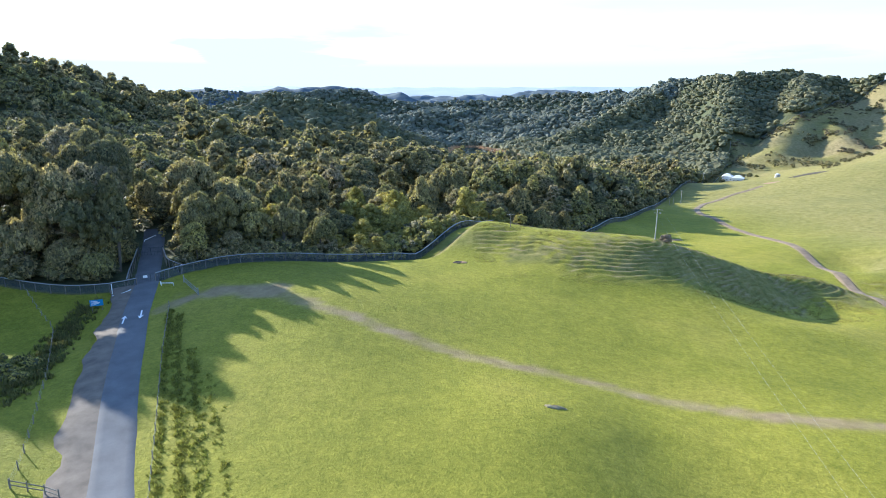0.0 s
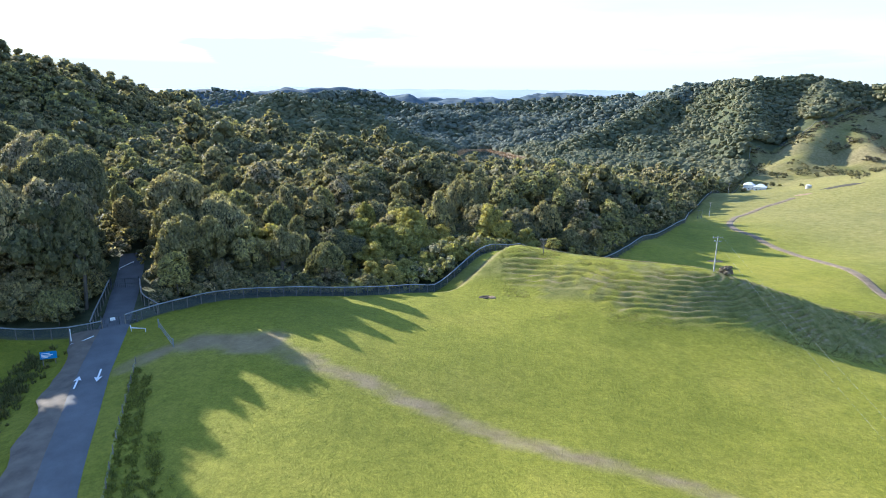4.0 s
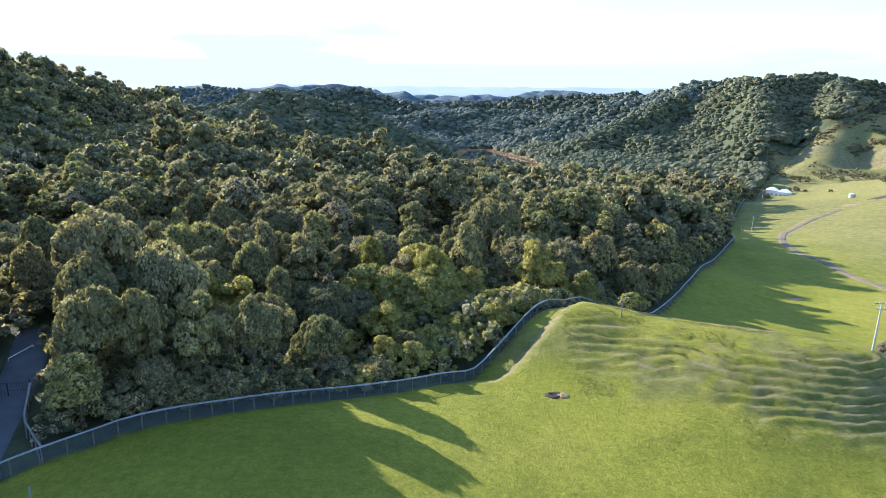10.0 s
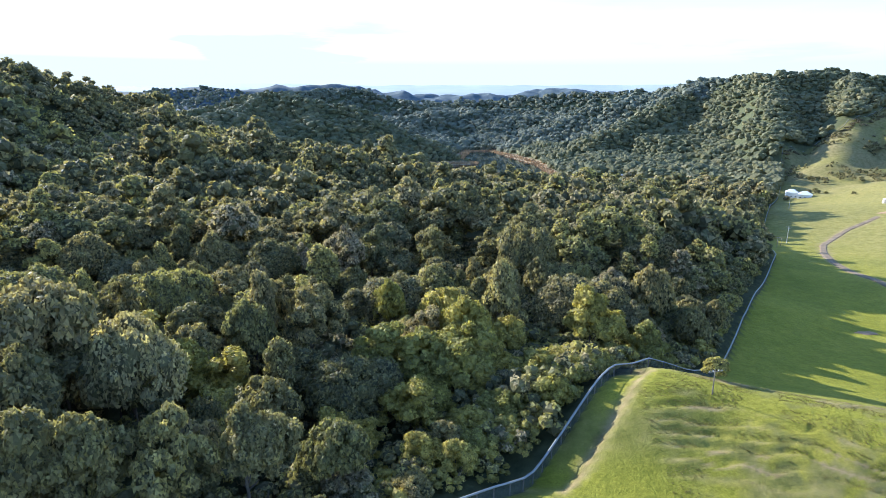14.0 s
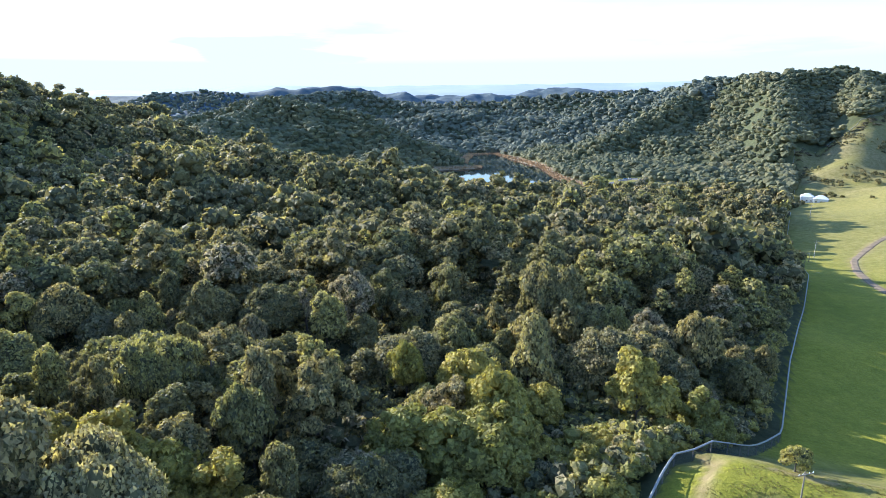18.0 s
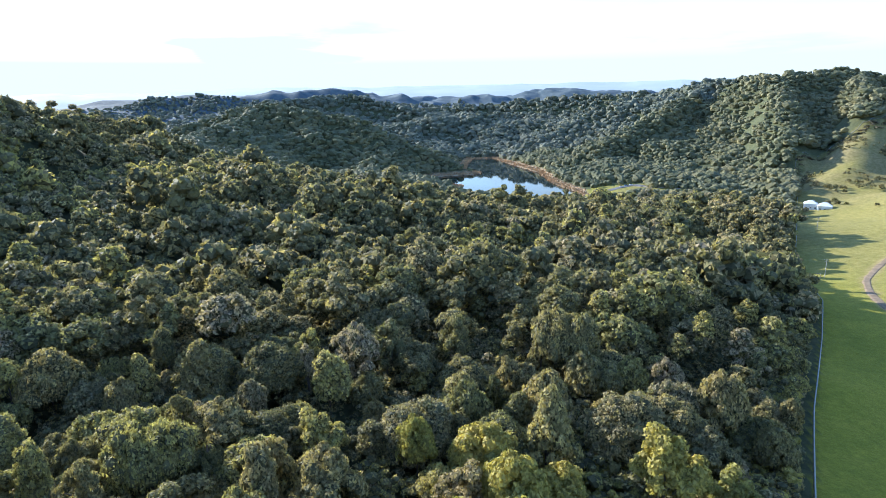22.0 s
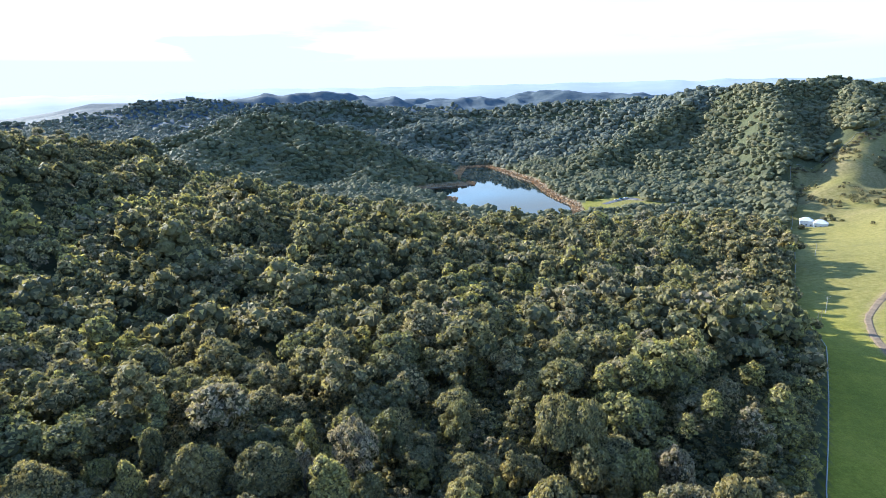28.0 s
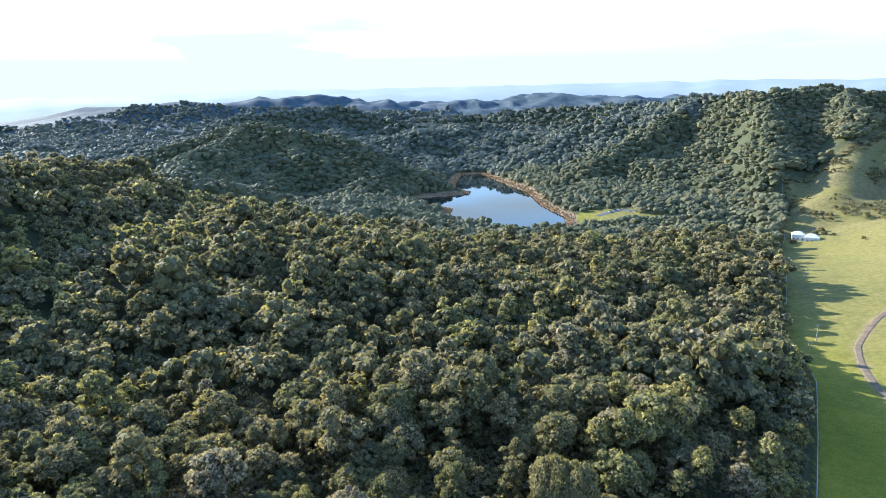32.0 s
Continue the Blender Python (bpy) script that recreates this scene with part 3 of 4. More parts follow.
def tuft_shape(blades=18):
    """A tuft of grass: bent blades that lean outwards."""
    a, r0 = rng.uniform(0, 6.28, blades), rng.uniform(0.05, 0.6, blades)
    lean, tall = rng.uniform(0.3, 0.9, blades), rng.uniform(0.7, 1.5, blades)
    c, sn = np.cos(a), np.sin(a)
    w = rng.uniform(0.16, 0.30, blades)
    left = np.stack([r0 * c - w * sn, r0 * sn + w * c, 0 * a - 0.2], 1)
    right = np.stack([r0 * c + w * sn, r0 * sn - w * c, 0 * a - 0.2], 1)
    tip = np.stack([(r0 + lean) * c, (r0 + lean) * sn, tall], 1)
    return np.stack([left, right, tip], 1).reshape(-1, 3), np.arange(blades * 3).reshape(-1, 3), np.zeros(blades, int), np.tile([0.0, 0.0, 1.0], (blades * 3, 1))


TUFT = [tuft_shape() for _ in range(8)]


def trunk_mesh(name, height, radius, limbs):
    """Tapered, slightly bent trunk with limbs."""
    V, F = [], []

    def tube(p, q, r0, r1):
        base, p, q = len(V), np.array(p), np.array(q)
        w = (q - p) / np.linalg.norm(q - p)
        u = np.cross(w, (0.3, 1, 0.2))
        u /= np.linalg.norm(u)
        s = np.cross(w, u)
        for c, r in ((p, r0), ((p + q) / 2 + u * r0 * 0.4, (r0 + r1) / 2), (q, r1)):
            V.extend(c + (u * math.cos(a) + s * math.sin(a)) * r for a in np.arange(6) * math.pi / 3)
        for ring in range(2):
            for k in range(6):
                a, b2 = base + ring * 6 + k, base + ring * 6 + (k + 1) % 6
                F.append((a, b2, b2 + 6, a + 6))

    tube((0, 0, -0.8), (0.1, 0.05, height), radius, radius * 0.45)
    for k in range(limbs):
        a, h = k * 2.4, height * (0.5 + 0.42 * k / limbs)
        tube((0.05, 0.02, h), (math.cos(a) * height * 0.12, math.sin(a) * height * 0.12, h + height * 0.16), radius * 0.4, radius * 0.14)
    ob = mesh_object(name, V, F, [BARK], None, True)
    me = ob.data
    bpy.data.objects.remove(ob)
    return me


def scatter(x0, x1, y0, y1, step, seed):
    r = np.random.default_rng(seed)
    nx, ny = int((x1 - x0) / step), int((y1 - y0) / (step * 0.87))
    i, j = np.meshgrid(np.arange(nx), np.arange(ny))
    x = x0 + (i + 0.5 * (j % 2)) * step + r.uniform(-0.36, 0.36, i.shape) * step
    y = y0 + j * step * 0.87 + r.uniform(-0.36, 0.36, i.shape) * step
    x, y = x.ravel(), y.ravel()
    ok = (in_forest(x, y) | (y > 1899)) & (np.abs(x) < 0.78 * y + 70) & (line_distance(x, y, ROAD) > np.where(y > 147, 2.0, 6.0)) & ~inside(x, y, MEADOW) & (lake_distance(x, y) > 13)
    edge = line_distance(x, y, FENCE + FENCE_FAR[1:] + FENCE_HILL[1:])
    ok &= edge > 3.4
    return x[ok], y[ok], edge[ok]


def crown_field(name, shapes, x, y, radius, height, seed, label, mats, squash=1.0):
    """Many crowns in one mesh of stuff, on the ground at x, y."""
    r = np.random.default_rng(seed)
    z = ground_z(x, y)
    V, F, M, T, N, base = [], [], [], [], [], 0
    pick = r.integers(0, len(shapes), len(x))
    for s, (v, f, fm, vn) in enumerate(shapes):
        w = np.where(pick == s)[0]
        if not len(w):
            continue
        a, rad = r.uniform(0, 2 * np.pi, len(w)), radius[w] * r.uniform(0.75, 1.25, len(w)) * (1 + 0.32 * lumps(x[w], y[w], 24, 61))
        top = v[:, 2].max()
        lift = height[w] * (r.uniform(0.0, 1.6, len(w)) + 0.5 + 0.5 * lumps(x[w], y[w], 45, 62))
        c, sn = np.cos(a)[:, None], np.sin(a)[:, None]
        X = (v[None, :, 0] * c - v[None, :, 1] * sn) * rad[:, None] + x[w][:, None]
        Y = (v[None, :, 0] * sn + v[None, :, 1] * c) * rad[:, None] + y[w][:, None]
        Z = z[w][:, None] + lift[:, None] + rad[:, None] * v[None, :, 2] * squash
        V.append(np.stack([X, Y, Z], -1).reshape(-1, 3))
        N.append(np.stack([vn[None, :, 0] * c - vn[None, :, 1] * sn, vn[None, :, 0] * sn + vn[None, :, 1] * c, np.repeat(vn[None, :, 2], len(w), 0)], -1).reshape(-1, 3))
        F.append((f[None] + (np.arange(len(w)) * len(v))[:, None, None] + base).reshape(-1, 3))
        M.append(np.tile(fm, len(w)))
        kin = 0.5 + 0.5 * lumps(x[w], y[w], 46, 63) + 0.25 * lumps(x[w], y[w], 17, 64)
        T.append(np.repeat((kin + r.normal(0, 0.13, len(w))) % 1.0, len(v)))
        base += len(w) * len(v)
    ob = mesh_object(name, np.concatenate(V), np.concatenate(F), mats, None, False, {"tint": np.concatenate(T)}, np.concatenate(M), np.concatenate(N))
    return tagged(ob, label, "forest", kind="stuff")


def many(a, v):
    return np.full(len(a), float(v))


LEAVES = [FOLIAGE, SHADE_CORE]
# nearest stand: single trees
x, y, edge = scatter(-150, 120, 112, 300, 7.6, 1)
# small clearings where a tree has fallen
stands = (lumps(x, y, 15, 71) + 0.5 * lumps(x, y, 7, 72) < 0.52) | (edge < 9)
x, y, edge = x[stands], y[stands], edge[stands]
reach = np.hypot(x + 18, y - 95)
order = np.argsort(reach)
single, rest = order[:284], order[284:]
CROWNS = []
for k, (v, f, fm, vn) in enumerate(FINE):
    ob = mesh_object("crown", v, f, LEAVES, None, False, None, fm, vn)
    CROWNS.append(ob.data)
    bpy.data.objects.remove(ob)
TRUNKS = [trunk_mesh("trunk", 1.0, 0.030, 4), trunk_mesh("trunk", 1.0, 0.040, 5)]
tz = ground_z(x, y)
LARGE = []
for kind in ("round", "stacked", "spread", "round"):
    v, f, fm, vn = crown_shape(kind, 90, 100, 0.030, ICO1)
    ob = mesh_object("crown", v, f, LEAVES, None, False, None, fm, vn)
    LARGE.append((ob.data, v[:, 2].max()))
    bpy.data.objects.remove(ob)
# crowns in a brighter leaf colour, which paints the sunlit patches of canopy
PAINTED_LIT = []
for k, (v, f, fm, vn) in enumerate(FINE[:3] + FINE[4:6]):
    ob = mesh_object("crown", v, f, [SHRUB, SHRUB], None, False, None, fm, vn)
    PAINTED_LIT.append(ob.data)
    bpy.data.objects.remove(ob)
to_road = line_distance(x, y, ROAD)
gate_trees = [(-57, 138.5, 16, 4.4), (-51, 139.5, 16, 4.2), (-45, 142.5, 15, 4.0), (-38, 147, 13.5, 3.7), (-31, 151.5, 12, 3.4), (-56.5, 133.5, 9, 2.7), (-62.5, 147.5, 17, 4.6), (-65.5, 157, 20, 5.6), (-80, 146, 26, 6.0), (-87, 150, 27, 6.2), (-78, 139, 22, 5.0), (-86, 143, 25, 6.2), (-94, 154, 27, 6.6), (-75.5, 125.5, 22, 5.2), (-82, 127, 25, 7.0), (-91, 124, 27, 7.4), (-101, 122, 26, 7.4), (-112, 120, 25, 7.6), (-80, 133, 24, 5.6), (-92, 136, 27, 7.0)]
x, y = np.append(x, [g[0] for g in gate_trees]), np.append(y, [g[1] for g in gate_trees])
edge, to_road = np.append(edge, many(gate_trees, 20)), np.append(to_road, many(gate_trees, 30))
tz = ground_z(x, y)
for s in list(single) + list(range(len(x) - len(gate_trees), len(x))):
    big_left = 1.3 if x[s] < -64 and y[s] < 152 else 1.0
    wide = random.choice((2.9, 3.4, 3.9, 4.6, 5.4, 6.6)) * random.uniform(0.9, 1.12) * (0.8 if edge[s] < 7 else 1) * (1.3 if big_left > 1 else 1)
    wide = min(wide, max(3.0, to_road[s] - 1.5)) if y[s] < 160 else wide
    hem = edge[s] < 17 and -34 < x[s] < 22 and y[s] < 194       # low growth where the fence climbs the mound
    if hem:
        wide = min(wide, 3.3)
    k = random.randrange(len(CROWNS))
    # patches of canopy that take the painted brighter crowns
    bright = min(math.hypot((x[s] + 1) / 36, (y[s] - 178) / 34), math.hypot((x[s] + 60) / 20, (y[s] - 168) / 8), math.hypot((x[s] + 30) / 12, (y[s] - 166) / 8)) < random.uniform(0.6, 1.1)
    if bright or hem:
        k = k % 3
    top = FINE[k][0][:, 2].max()
    tall = max(top * wide * 1.06, random.choice((0.6, 0.7, 0.9, 1.0, 1.25, 1.6)) * (0.8 if bright else 1) * random.uniform(7.5, 13.0) * big_left * (0.8 if edge[s] < 7 else 1))
    if hem:
        tall = min(tall, top * wide * 1.08)
    tree = new("tree")
    tree.location = (x[s], y[s], tz[s])
    tree.rotation_euler = (0, 0, random.uniform(0, 6.28))
    t = new("trunk", TRUNKS[k % 2])
    t.parent, t.scale = tree, (tall * 0.52,) * 3
    if s >= len(x) - len(gate_trees):
        wide = gate_trees[s - len(x)][3]
    crown_me = PAINTED_LIT[k] if bright else CROWNS[k]
    if wide > 5.6 and not bright:
        crown_me, top = LARGE[k % 4]
    c = new("crown", crown_me)
    deep = min(1.7 * wide, max(wide, tall * 0.86 / top))
    tall = min(tall, top * deep * 1.35)
    if s >= len(x) - len(gate_trees):
        tall, wide = gate_trees[s - len(x)][2:]
        deep = min(1.5 * wide, tall * 0.9 / top)
    c.parent, c.location = tree, (0, 0, tall - top * deep)
    c.scale = (wide, wide, deep)
    tagged(tree, "yellow-green tree at the forest edge, sunlit look put in its colour" if bright else "tall native evergreen tree with a clumped green crown", "tree", "trees of the reserve")


def varied(a, low, high, seed):
    g = np.random.default_rng(seed)
    size = low + (high - low) * g.beta(1.3, 2.2, len(a))
    return size * np.where(g.uniform(size=len(a)) < 0.07, 1.22, 1.0)


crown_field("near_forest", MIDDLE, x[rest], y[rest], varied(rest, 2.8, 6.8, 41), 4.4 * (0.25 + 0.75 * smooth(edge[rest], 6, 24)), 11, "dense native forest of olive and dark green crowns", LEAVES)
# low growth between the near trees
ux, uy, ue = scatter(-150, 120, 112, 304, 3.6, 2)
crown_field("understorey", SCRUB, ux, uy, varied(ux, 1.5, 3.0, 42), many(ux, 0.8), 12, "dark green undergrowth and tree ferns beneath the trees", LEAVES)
# yellow-green shrubs; their sunlit brightness is put into leaf and core colour
ex, ey, ee = scatter(-60, 70, 130, 260, 2.3, 22)
sel = ((ee < 13) | (np.hypot((ex - 6) / 34, (ey - 186) / 30) < 1)) & (ex > -34)
crown_field("edge_shrubs", SCRUB, ex[sel], ey[sel], varied(ex[sel], 1.1, 2.4, 43), many(ex[sel], 0.4), 22, "yellow-green shrubs along the forest edge, sunlit look put in their colour", [SHRUB, SHRUB])
ux, uy, ue = scatter(-540, 330, 300, 630, 8.4, 3)
crown_field("middle_forest", COARSE, ux, uy, varied(ux, 3.5, 8.2, 44), np.where(ux < -90, 1.4, 4.2) * (0.25 + 0.75 * smooth(ue, 6, 24)), 13, "dense native forest canopy filling the valley", LEAVES)
ux, uy, ue = scatter(-60, 330, 130, 680, 2.9, 23)
w = (ue < 11) & ~((ux > -34) & (uy < 200))
crown_field("edge_growth", SCRUB, ux[w], uy[w], varied(ux[w], 1.2, 2.7, 53), many(ux[w], 0.5), 23, "dark green shrubs and saplings inside the fence", LEAVES)
ux, uy, ue = scatter(-330, -110, 112, 300, 7.6, 6)
w = ux < -150
crown_field("slope_forest", COARSE, ux[w], uy[w], varied(ux[w], 3.4, 6.8, 45), many(ux[w], 1.4), 16, "dense forest on the hillside above the road", LEAVES)
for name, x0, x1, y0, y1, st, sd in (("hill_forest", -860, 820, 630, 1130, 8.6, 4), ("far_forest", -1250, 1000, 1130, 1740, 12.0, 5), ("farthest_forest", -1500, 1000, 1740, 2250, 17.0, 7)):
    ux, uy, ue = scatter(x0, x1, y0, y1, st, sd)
    # slopes behind the ridges, unseen from the camera's path, get no single crowns
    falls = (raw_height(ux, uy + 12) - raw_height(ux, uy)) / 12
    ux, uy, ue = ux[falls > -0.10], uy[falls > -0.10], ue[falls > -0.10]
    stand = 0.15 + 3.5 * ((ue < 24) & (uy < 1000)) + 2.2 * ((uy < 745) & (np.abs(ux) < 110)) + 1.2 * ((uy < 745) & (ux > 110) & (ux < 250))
    crown_field(name, LOW, ux, uy, varied(ux, min(st * 0.58, 6.6), min(st * 0.92, 10.0), 46), stand, 10 + sd, "forest covering the distant hills", [HAZED_HILL_FOLIAGE if st < 9 else HAZED_RIDGE_FOLIAGE], 0.74)


def thicket(name, line, spread, count, low, high, seed, label, mats):
    """Bushes in a belt along a line."""
    g = np.random.default_rng(seed)
    line = np.array(line, float)
    k = g.integers(0, len(line) - 1, count)
    t = g.uniform(0, 1, (count, 1))
    p = line[k] * (1 - t) + line[k + 1] * t + g.normal(0, spread, (count, 2))
    ok = in_forest(p[:, 0], p[:, 1]) & (line_distance(p[:, 0], p[:, 1], ROAD) > 5.0) & (line_distance(p[:, 0], p[:, 1], FENCE) > 2.2)
    p = p[ok]
    crown_field(name, MIDDLE, p[:, 0], p[:, 1], varied(p, low, high, seed), many(p, 0.2), seed, label, mats)


thicket("gate_thicket", [(-135, 118), (-110, 121), (-90, 124), (-76, 126), (-78, 140), (-82, 152)], 2.6, 150, 1.8, 4.0, 31, "dark evergreen thicket above the gate", LEAVES)
thicket("fence_thicket", [(-64, 146), (-55, 138), (-48, 137), (-40, 141), (-30, 148), (-20, 154)], 1.8, 130, 1.3, 2.9, 32, "dark green thicket behind the paddock fence", LEAVES)


# ==== parts and paints for the built things ====
def part(name, bm, mat, parent, label=""):
    me = bpy.data.meshes.new(name)
    bm.to_mesh(me)
    bm.free()
    me.materials.append(mat)
    ob = new(name, me)
    ob.parent = parent
    if label:
        ob["label"] = label
    return ob


def box(bm, x0, x1, y0, y1, z0, z1, bevel=0.0):
    r = bmesh.ops.create_cube(bm, size=1)
    for q in r["verts"]:
        q.co = Vector(((x0 + x1) / 2 + q.co.x * (x1 - x0), (y0 + y1) / 2 + q.co.y * (y1 - y0), (z0 + z1) / 2 + q.co.z * (z1 - z0)))
    if bevel:
        edges = list({e for q in r["verts"] for e in q.link_edges})
        bmesh.ops.bevel(bm, geom=edges, offset=bevel, segments=1, affect="EDGES")
    return bm


def rod(bm, p, q, r0, r1=None, sides=8):
    p, q = Vector(p), Vector(q)
    m = Matrix.Translation((p + q) / 2) @ (q - p).to_track_quat("Z", "Y").to_matrix().to_4x4()
    bmesh.ops.create_cone(bm, cap_ends=True, segments=sides, radius1=r0, radius2=r0 if r1 is None else r1, depth=(q - p).length, matrix=m)
    return bm


def gz(x, y):
    return float(ground_z(np.array([x]), np.array([y]))[0])


def along(line, step):
    """Even points along a polyline."""
    out, rest_len = [], 0.0
    for (ax, ay), (bx, by) in zip(line, line[1:]):
        d = math.hypot(bx - ax, by - ay)
        s = rest_len
        while s < d:
            out.append((ax + (bx - ax) * s / d, ay + (by - ay) * s / d))
            s += step
        rest_len = s - d
    return out + [line[-1]]


TIMBER = plain("weathered_timber", (0.23, 0.20, 0.16), 0.9, 0, 0.3, 4.0, 0.5)
HOOD = plain("galvanised_hood", (0.27, 0.28, 0.29), 0.5, 0.4, 0.15, 2.0, 0.1)
CONCRETE = plain("pole_concrete", (0.42, 0.40, 0.36), 0.85, 0, 0.2, 3.0, 0.3)
WHITE = plain("white_paint", (0.78, 0.79, 0.80), 0.5, 0, 0.08, 2.0, 0.1)
ROOF = plain("white_roof_metal", (0.82, 0.81, 0.80), 0.5, 0.0, 0.06, 1.0, 0.1)
STEEL = plain("dark_steel", (0.10, 0.11, 0.12), 0.5, 0.6, 0.2, 3.0, 0.2)
GLASS = plain("window_glass", (0.03, 0.04, 0.05), 0.08, 0, 0.1, 1.0, 0.0)
BLUE = plain("blue_sign_paint", (0.02, 0.20, 0.48), 0.45, 0, 0.1, 2.0, 0.05)
LOAM = plain("bare_loam", (0.24, 0.20, 0.11), 0.95, 0, 0.3, 1.5, 0.5)
CLAY = plain("bare_clay", (0.34, 0.22, 0.13), 0.95, 0, 0.3, 1.5, 0.5)
DARKSOIL = plain("hole_soil", (0.06, 0.045, 0.03), 1.0, 0, 0.3, 2.0, 0.6)
WIRE = plain("fence_wire", (0.35, 0.36, 0.37), 0.5, 0.7, 0.1, 2.0, 0.0)
m, n, l, b = material("wire_netting", 0.6, 0.4)
b.inputs["Base Color"].default_value = (0.10, 0.12, 0.14, 1)
tr = n.new("ShaderNodeBsdfTransparent")
mx = n.new("ShaderNodeMixShader")
speck = ramp(n, l, noise_node(n, l, 5.0, 2), [(0.3, (0.28, 0.28, 0.28)), (0.7, (0.45, 0.45, 0.45))])
l.new(speck, mx.inputs["Fac"])
l.new(tr.outputs[0], mx.inputs[1])
l.new(b.outputs[0], mx.inputs[2])
l.new(mx.outputs[0], n["Material Output"].inputs["Surface"])
NETTING = m

bm = bmesh.new()
box(bm, -0.07, 0.07, -0.07, 0.07, -0.6, 2.05, 0.015)
POST_ME = bpy.data.meshes.new("post")
bm.to_mesh(POST_ME)
bm.free()
POST_ME.materials.append(TIMBER)


def pest_fence(line, step, label, high=2.0, turn=1):
    """Tall netting fence with posts and a rolled metal hood on its outer side."""
    top = new("fence")
    pts = along(line, step)
    pz = [gz(x, y) for x, y in pts]
    P = np.array([(x, y, z) for (x, y), z in zip(pts, pz)])
    d = np.gradient(P[:, :2], axis=0)
    d /= np.linalg.norm(d, axis=1)[:, None]
    out = np.stack([d[:, 1], -d[:, 0]], 1) * turn
    for k, p in enumerate(P):
        o = new("post", POST_ME)
        o.parent, o.location, o.rotation_euler = top, (p[0], p[1], p[2]), (0, 0, math.atan2(d[k, 1], d[k, 0]))
    V, F = [], []
    for k, p in enumerate(P):
        s = 0.09 * out[k]
        V += [(p[0] + s[0], p[1] + s[1], p[2] - 0.1), (p[0] + s[0], p[1] + s[1], p[2] + high)]
    for k in range(len(P) - 1):
        F.append((2 * k, 2 * k + 2, 2 * k + 3, 2 * k + 1))
    mesh_object("netting", V, F, [NETTING], top)["label"] = "grey fine wire netting"
    V, F = [], []
    prof = [(-0.06, 0.02), (0.02, 0.07), (0.15, 0.06), (0.21, 0.01), (0.24, -0.08), (0.22, -0.09), (0.19, 0.0), (0.14, 0.04), (0.02, 0.05), (-0.06, 0.0)]
    for k, p in enumerate(P):
        V += [(p[0] + out[k, 0] * a, p[1] + out[k, 1] * a, p[2] + high + h) for a, h in prof]
    c = len(prof)
    for k in range(len(P) - 1):
        for q in range(c):
            F.append((k * c + q, k * c + (q + 1) % c, (k + 1) * c + (q + 1) % c, (k + 1) * c + q))
    mesh_object("hood", V, F, [HOOD], top, True)["label"] = "pale blue-grey rolled metal hood"
    return tagged(top, label, "fence")


pest_fence(FENCE[1:5], 3.0, "tall pest-proof netting fence with metal hood by the road")
pest_fence(FENCE[5:], 2.6, "tall pest-proof netting fence with metal hood round the paddock")
pest_fence(FENCE_FAR, 4.0, "tall pest-proof fence with pale hood along the forest edge")
pest_fence(FENCE_HILL, 9.0, "distant pest-proof fence climbing the hillside spur")
pest_fence([(-65.3, 120.2), (-67.6, 126), (-71.6, 138)], 2.4, "side fence of the gate enclosure beside the road", turn=-1)
pest_fence([(-55.8, 125), (-61.8, 131), (-66.2, 139)], 2.4, "side fence of the gate enclosure under the trees")


def barred_gate(name, p, q, high, bars, label, mat, board=False):
    """Gate of two hung leaves with frame, bars and hinge posts."""
    top = new(name)
    p, q = Vector((p[0], p[1], gz(*p))), Vector((q[0], q[1], gz(*q)))
    w, mid = q - p, (p + q) / 2
    top.matrix_world = Matrix.Translation(mid) @ Matrix.Rotation(math.atan2(w.y, w.x), 4, "Z")
    half = w.length / 2
    for sx in (-1, 1):
        bm = bmesh.new()
        box(bm, sx * half - 0.09, sx * half + 0.09, -0.09, 0.09, -0.5, high + 0.35, 0.02)
        part("gate_post", bm, mat, top)
        a, b2 = sorted((sx * 0.04, sx * (half - 0.14)))
        bm = bmesh.new()
        for z in (0.18, high * 0.5, high):
            rod(bm, (a, 0, z), (b2, 0, z), 0.035)
        for x in (a, b2):
            rod(bm, (x, 0, 0.16), (x, 0, high), 0.04)
        leaf = part("gate_leaf", bm, mat, top)
        for k in range(1, bars):
            x = a + (b2 - a) * k / bars
            part("bar", rod(bmesh.new(), (x, 0.0, 0.18), (x, 0.0, high), 0.022), mat, leaf)
    if board:
        part("notice_board", box(bmesh.new(), -1.35, -0.55, -0.12, -0.06, 1.3, 1.85, 0.02), WHITE, top, "blank white notice board")
    return tagged(top, label, "gate")


barred_gate("vehicle_gate", (-63.4, 120.2), (-58.6, 122.6), 1.9, 7, "closed dark steel double gate across the road", STEEL, True)
barred_gate("vehicle_gate", (-71.4, 138.0), (-66.3, 139.2), 2.1, 7, "inner dark steel double gate beneath the trees", STEEL)
barred_gate("farm_gate", (-53.0, 118.9), (-46.8, 110.6), 1.1, 9, "galvanised farm gate standing open on the track", HOOD)


def guide_rail(points, label):
    """Low white rail on short legs."""
    top = new("guide_rail")
    for p, q in zip(points, points[1:]):
        a, c = (p[0], p[1], gz(*p) + 0.62), (q[0], q[1], gz(*q) + 0.62)
        part("rail", rod(bmesh.new(), a, c, 0.09, None, 6), WHITE, top)
    for p in points:
        part("leg", rod(bmesh.new(), (p[0], p[1], gz(*p) - 0.3), (p[0], p[1], gz(*p) + 0.6), 0.06, None, 6), WHITE, top)
    return tagged(top, label, "rail", "rails by the gate")


guide_rail([(-66.0, 115.3), (-64.2, 116.2), (-63.3, 117.5)], "low white guide rail bent towards the gate")
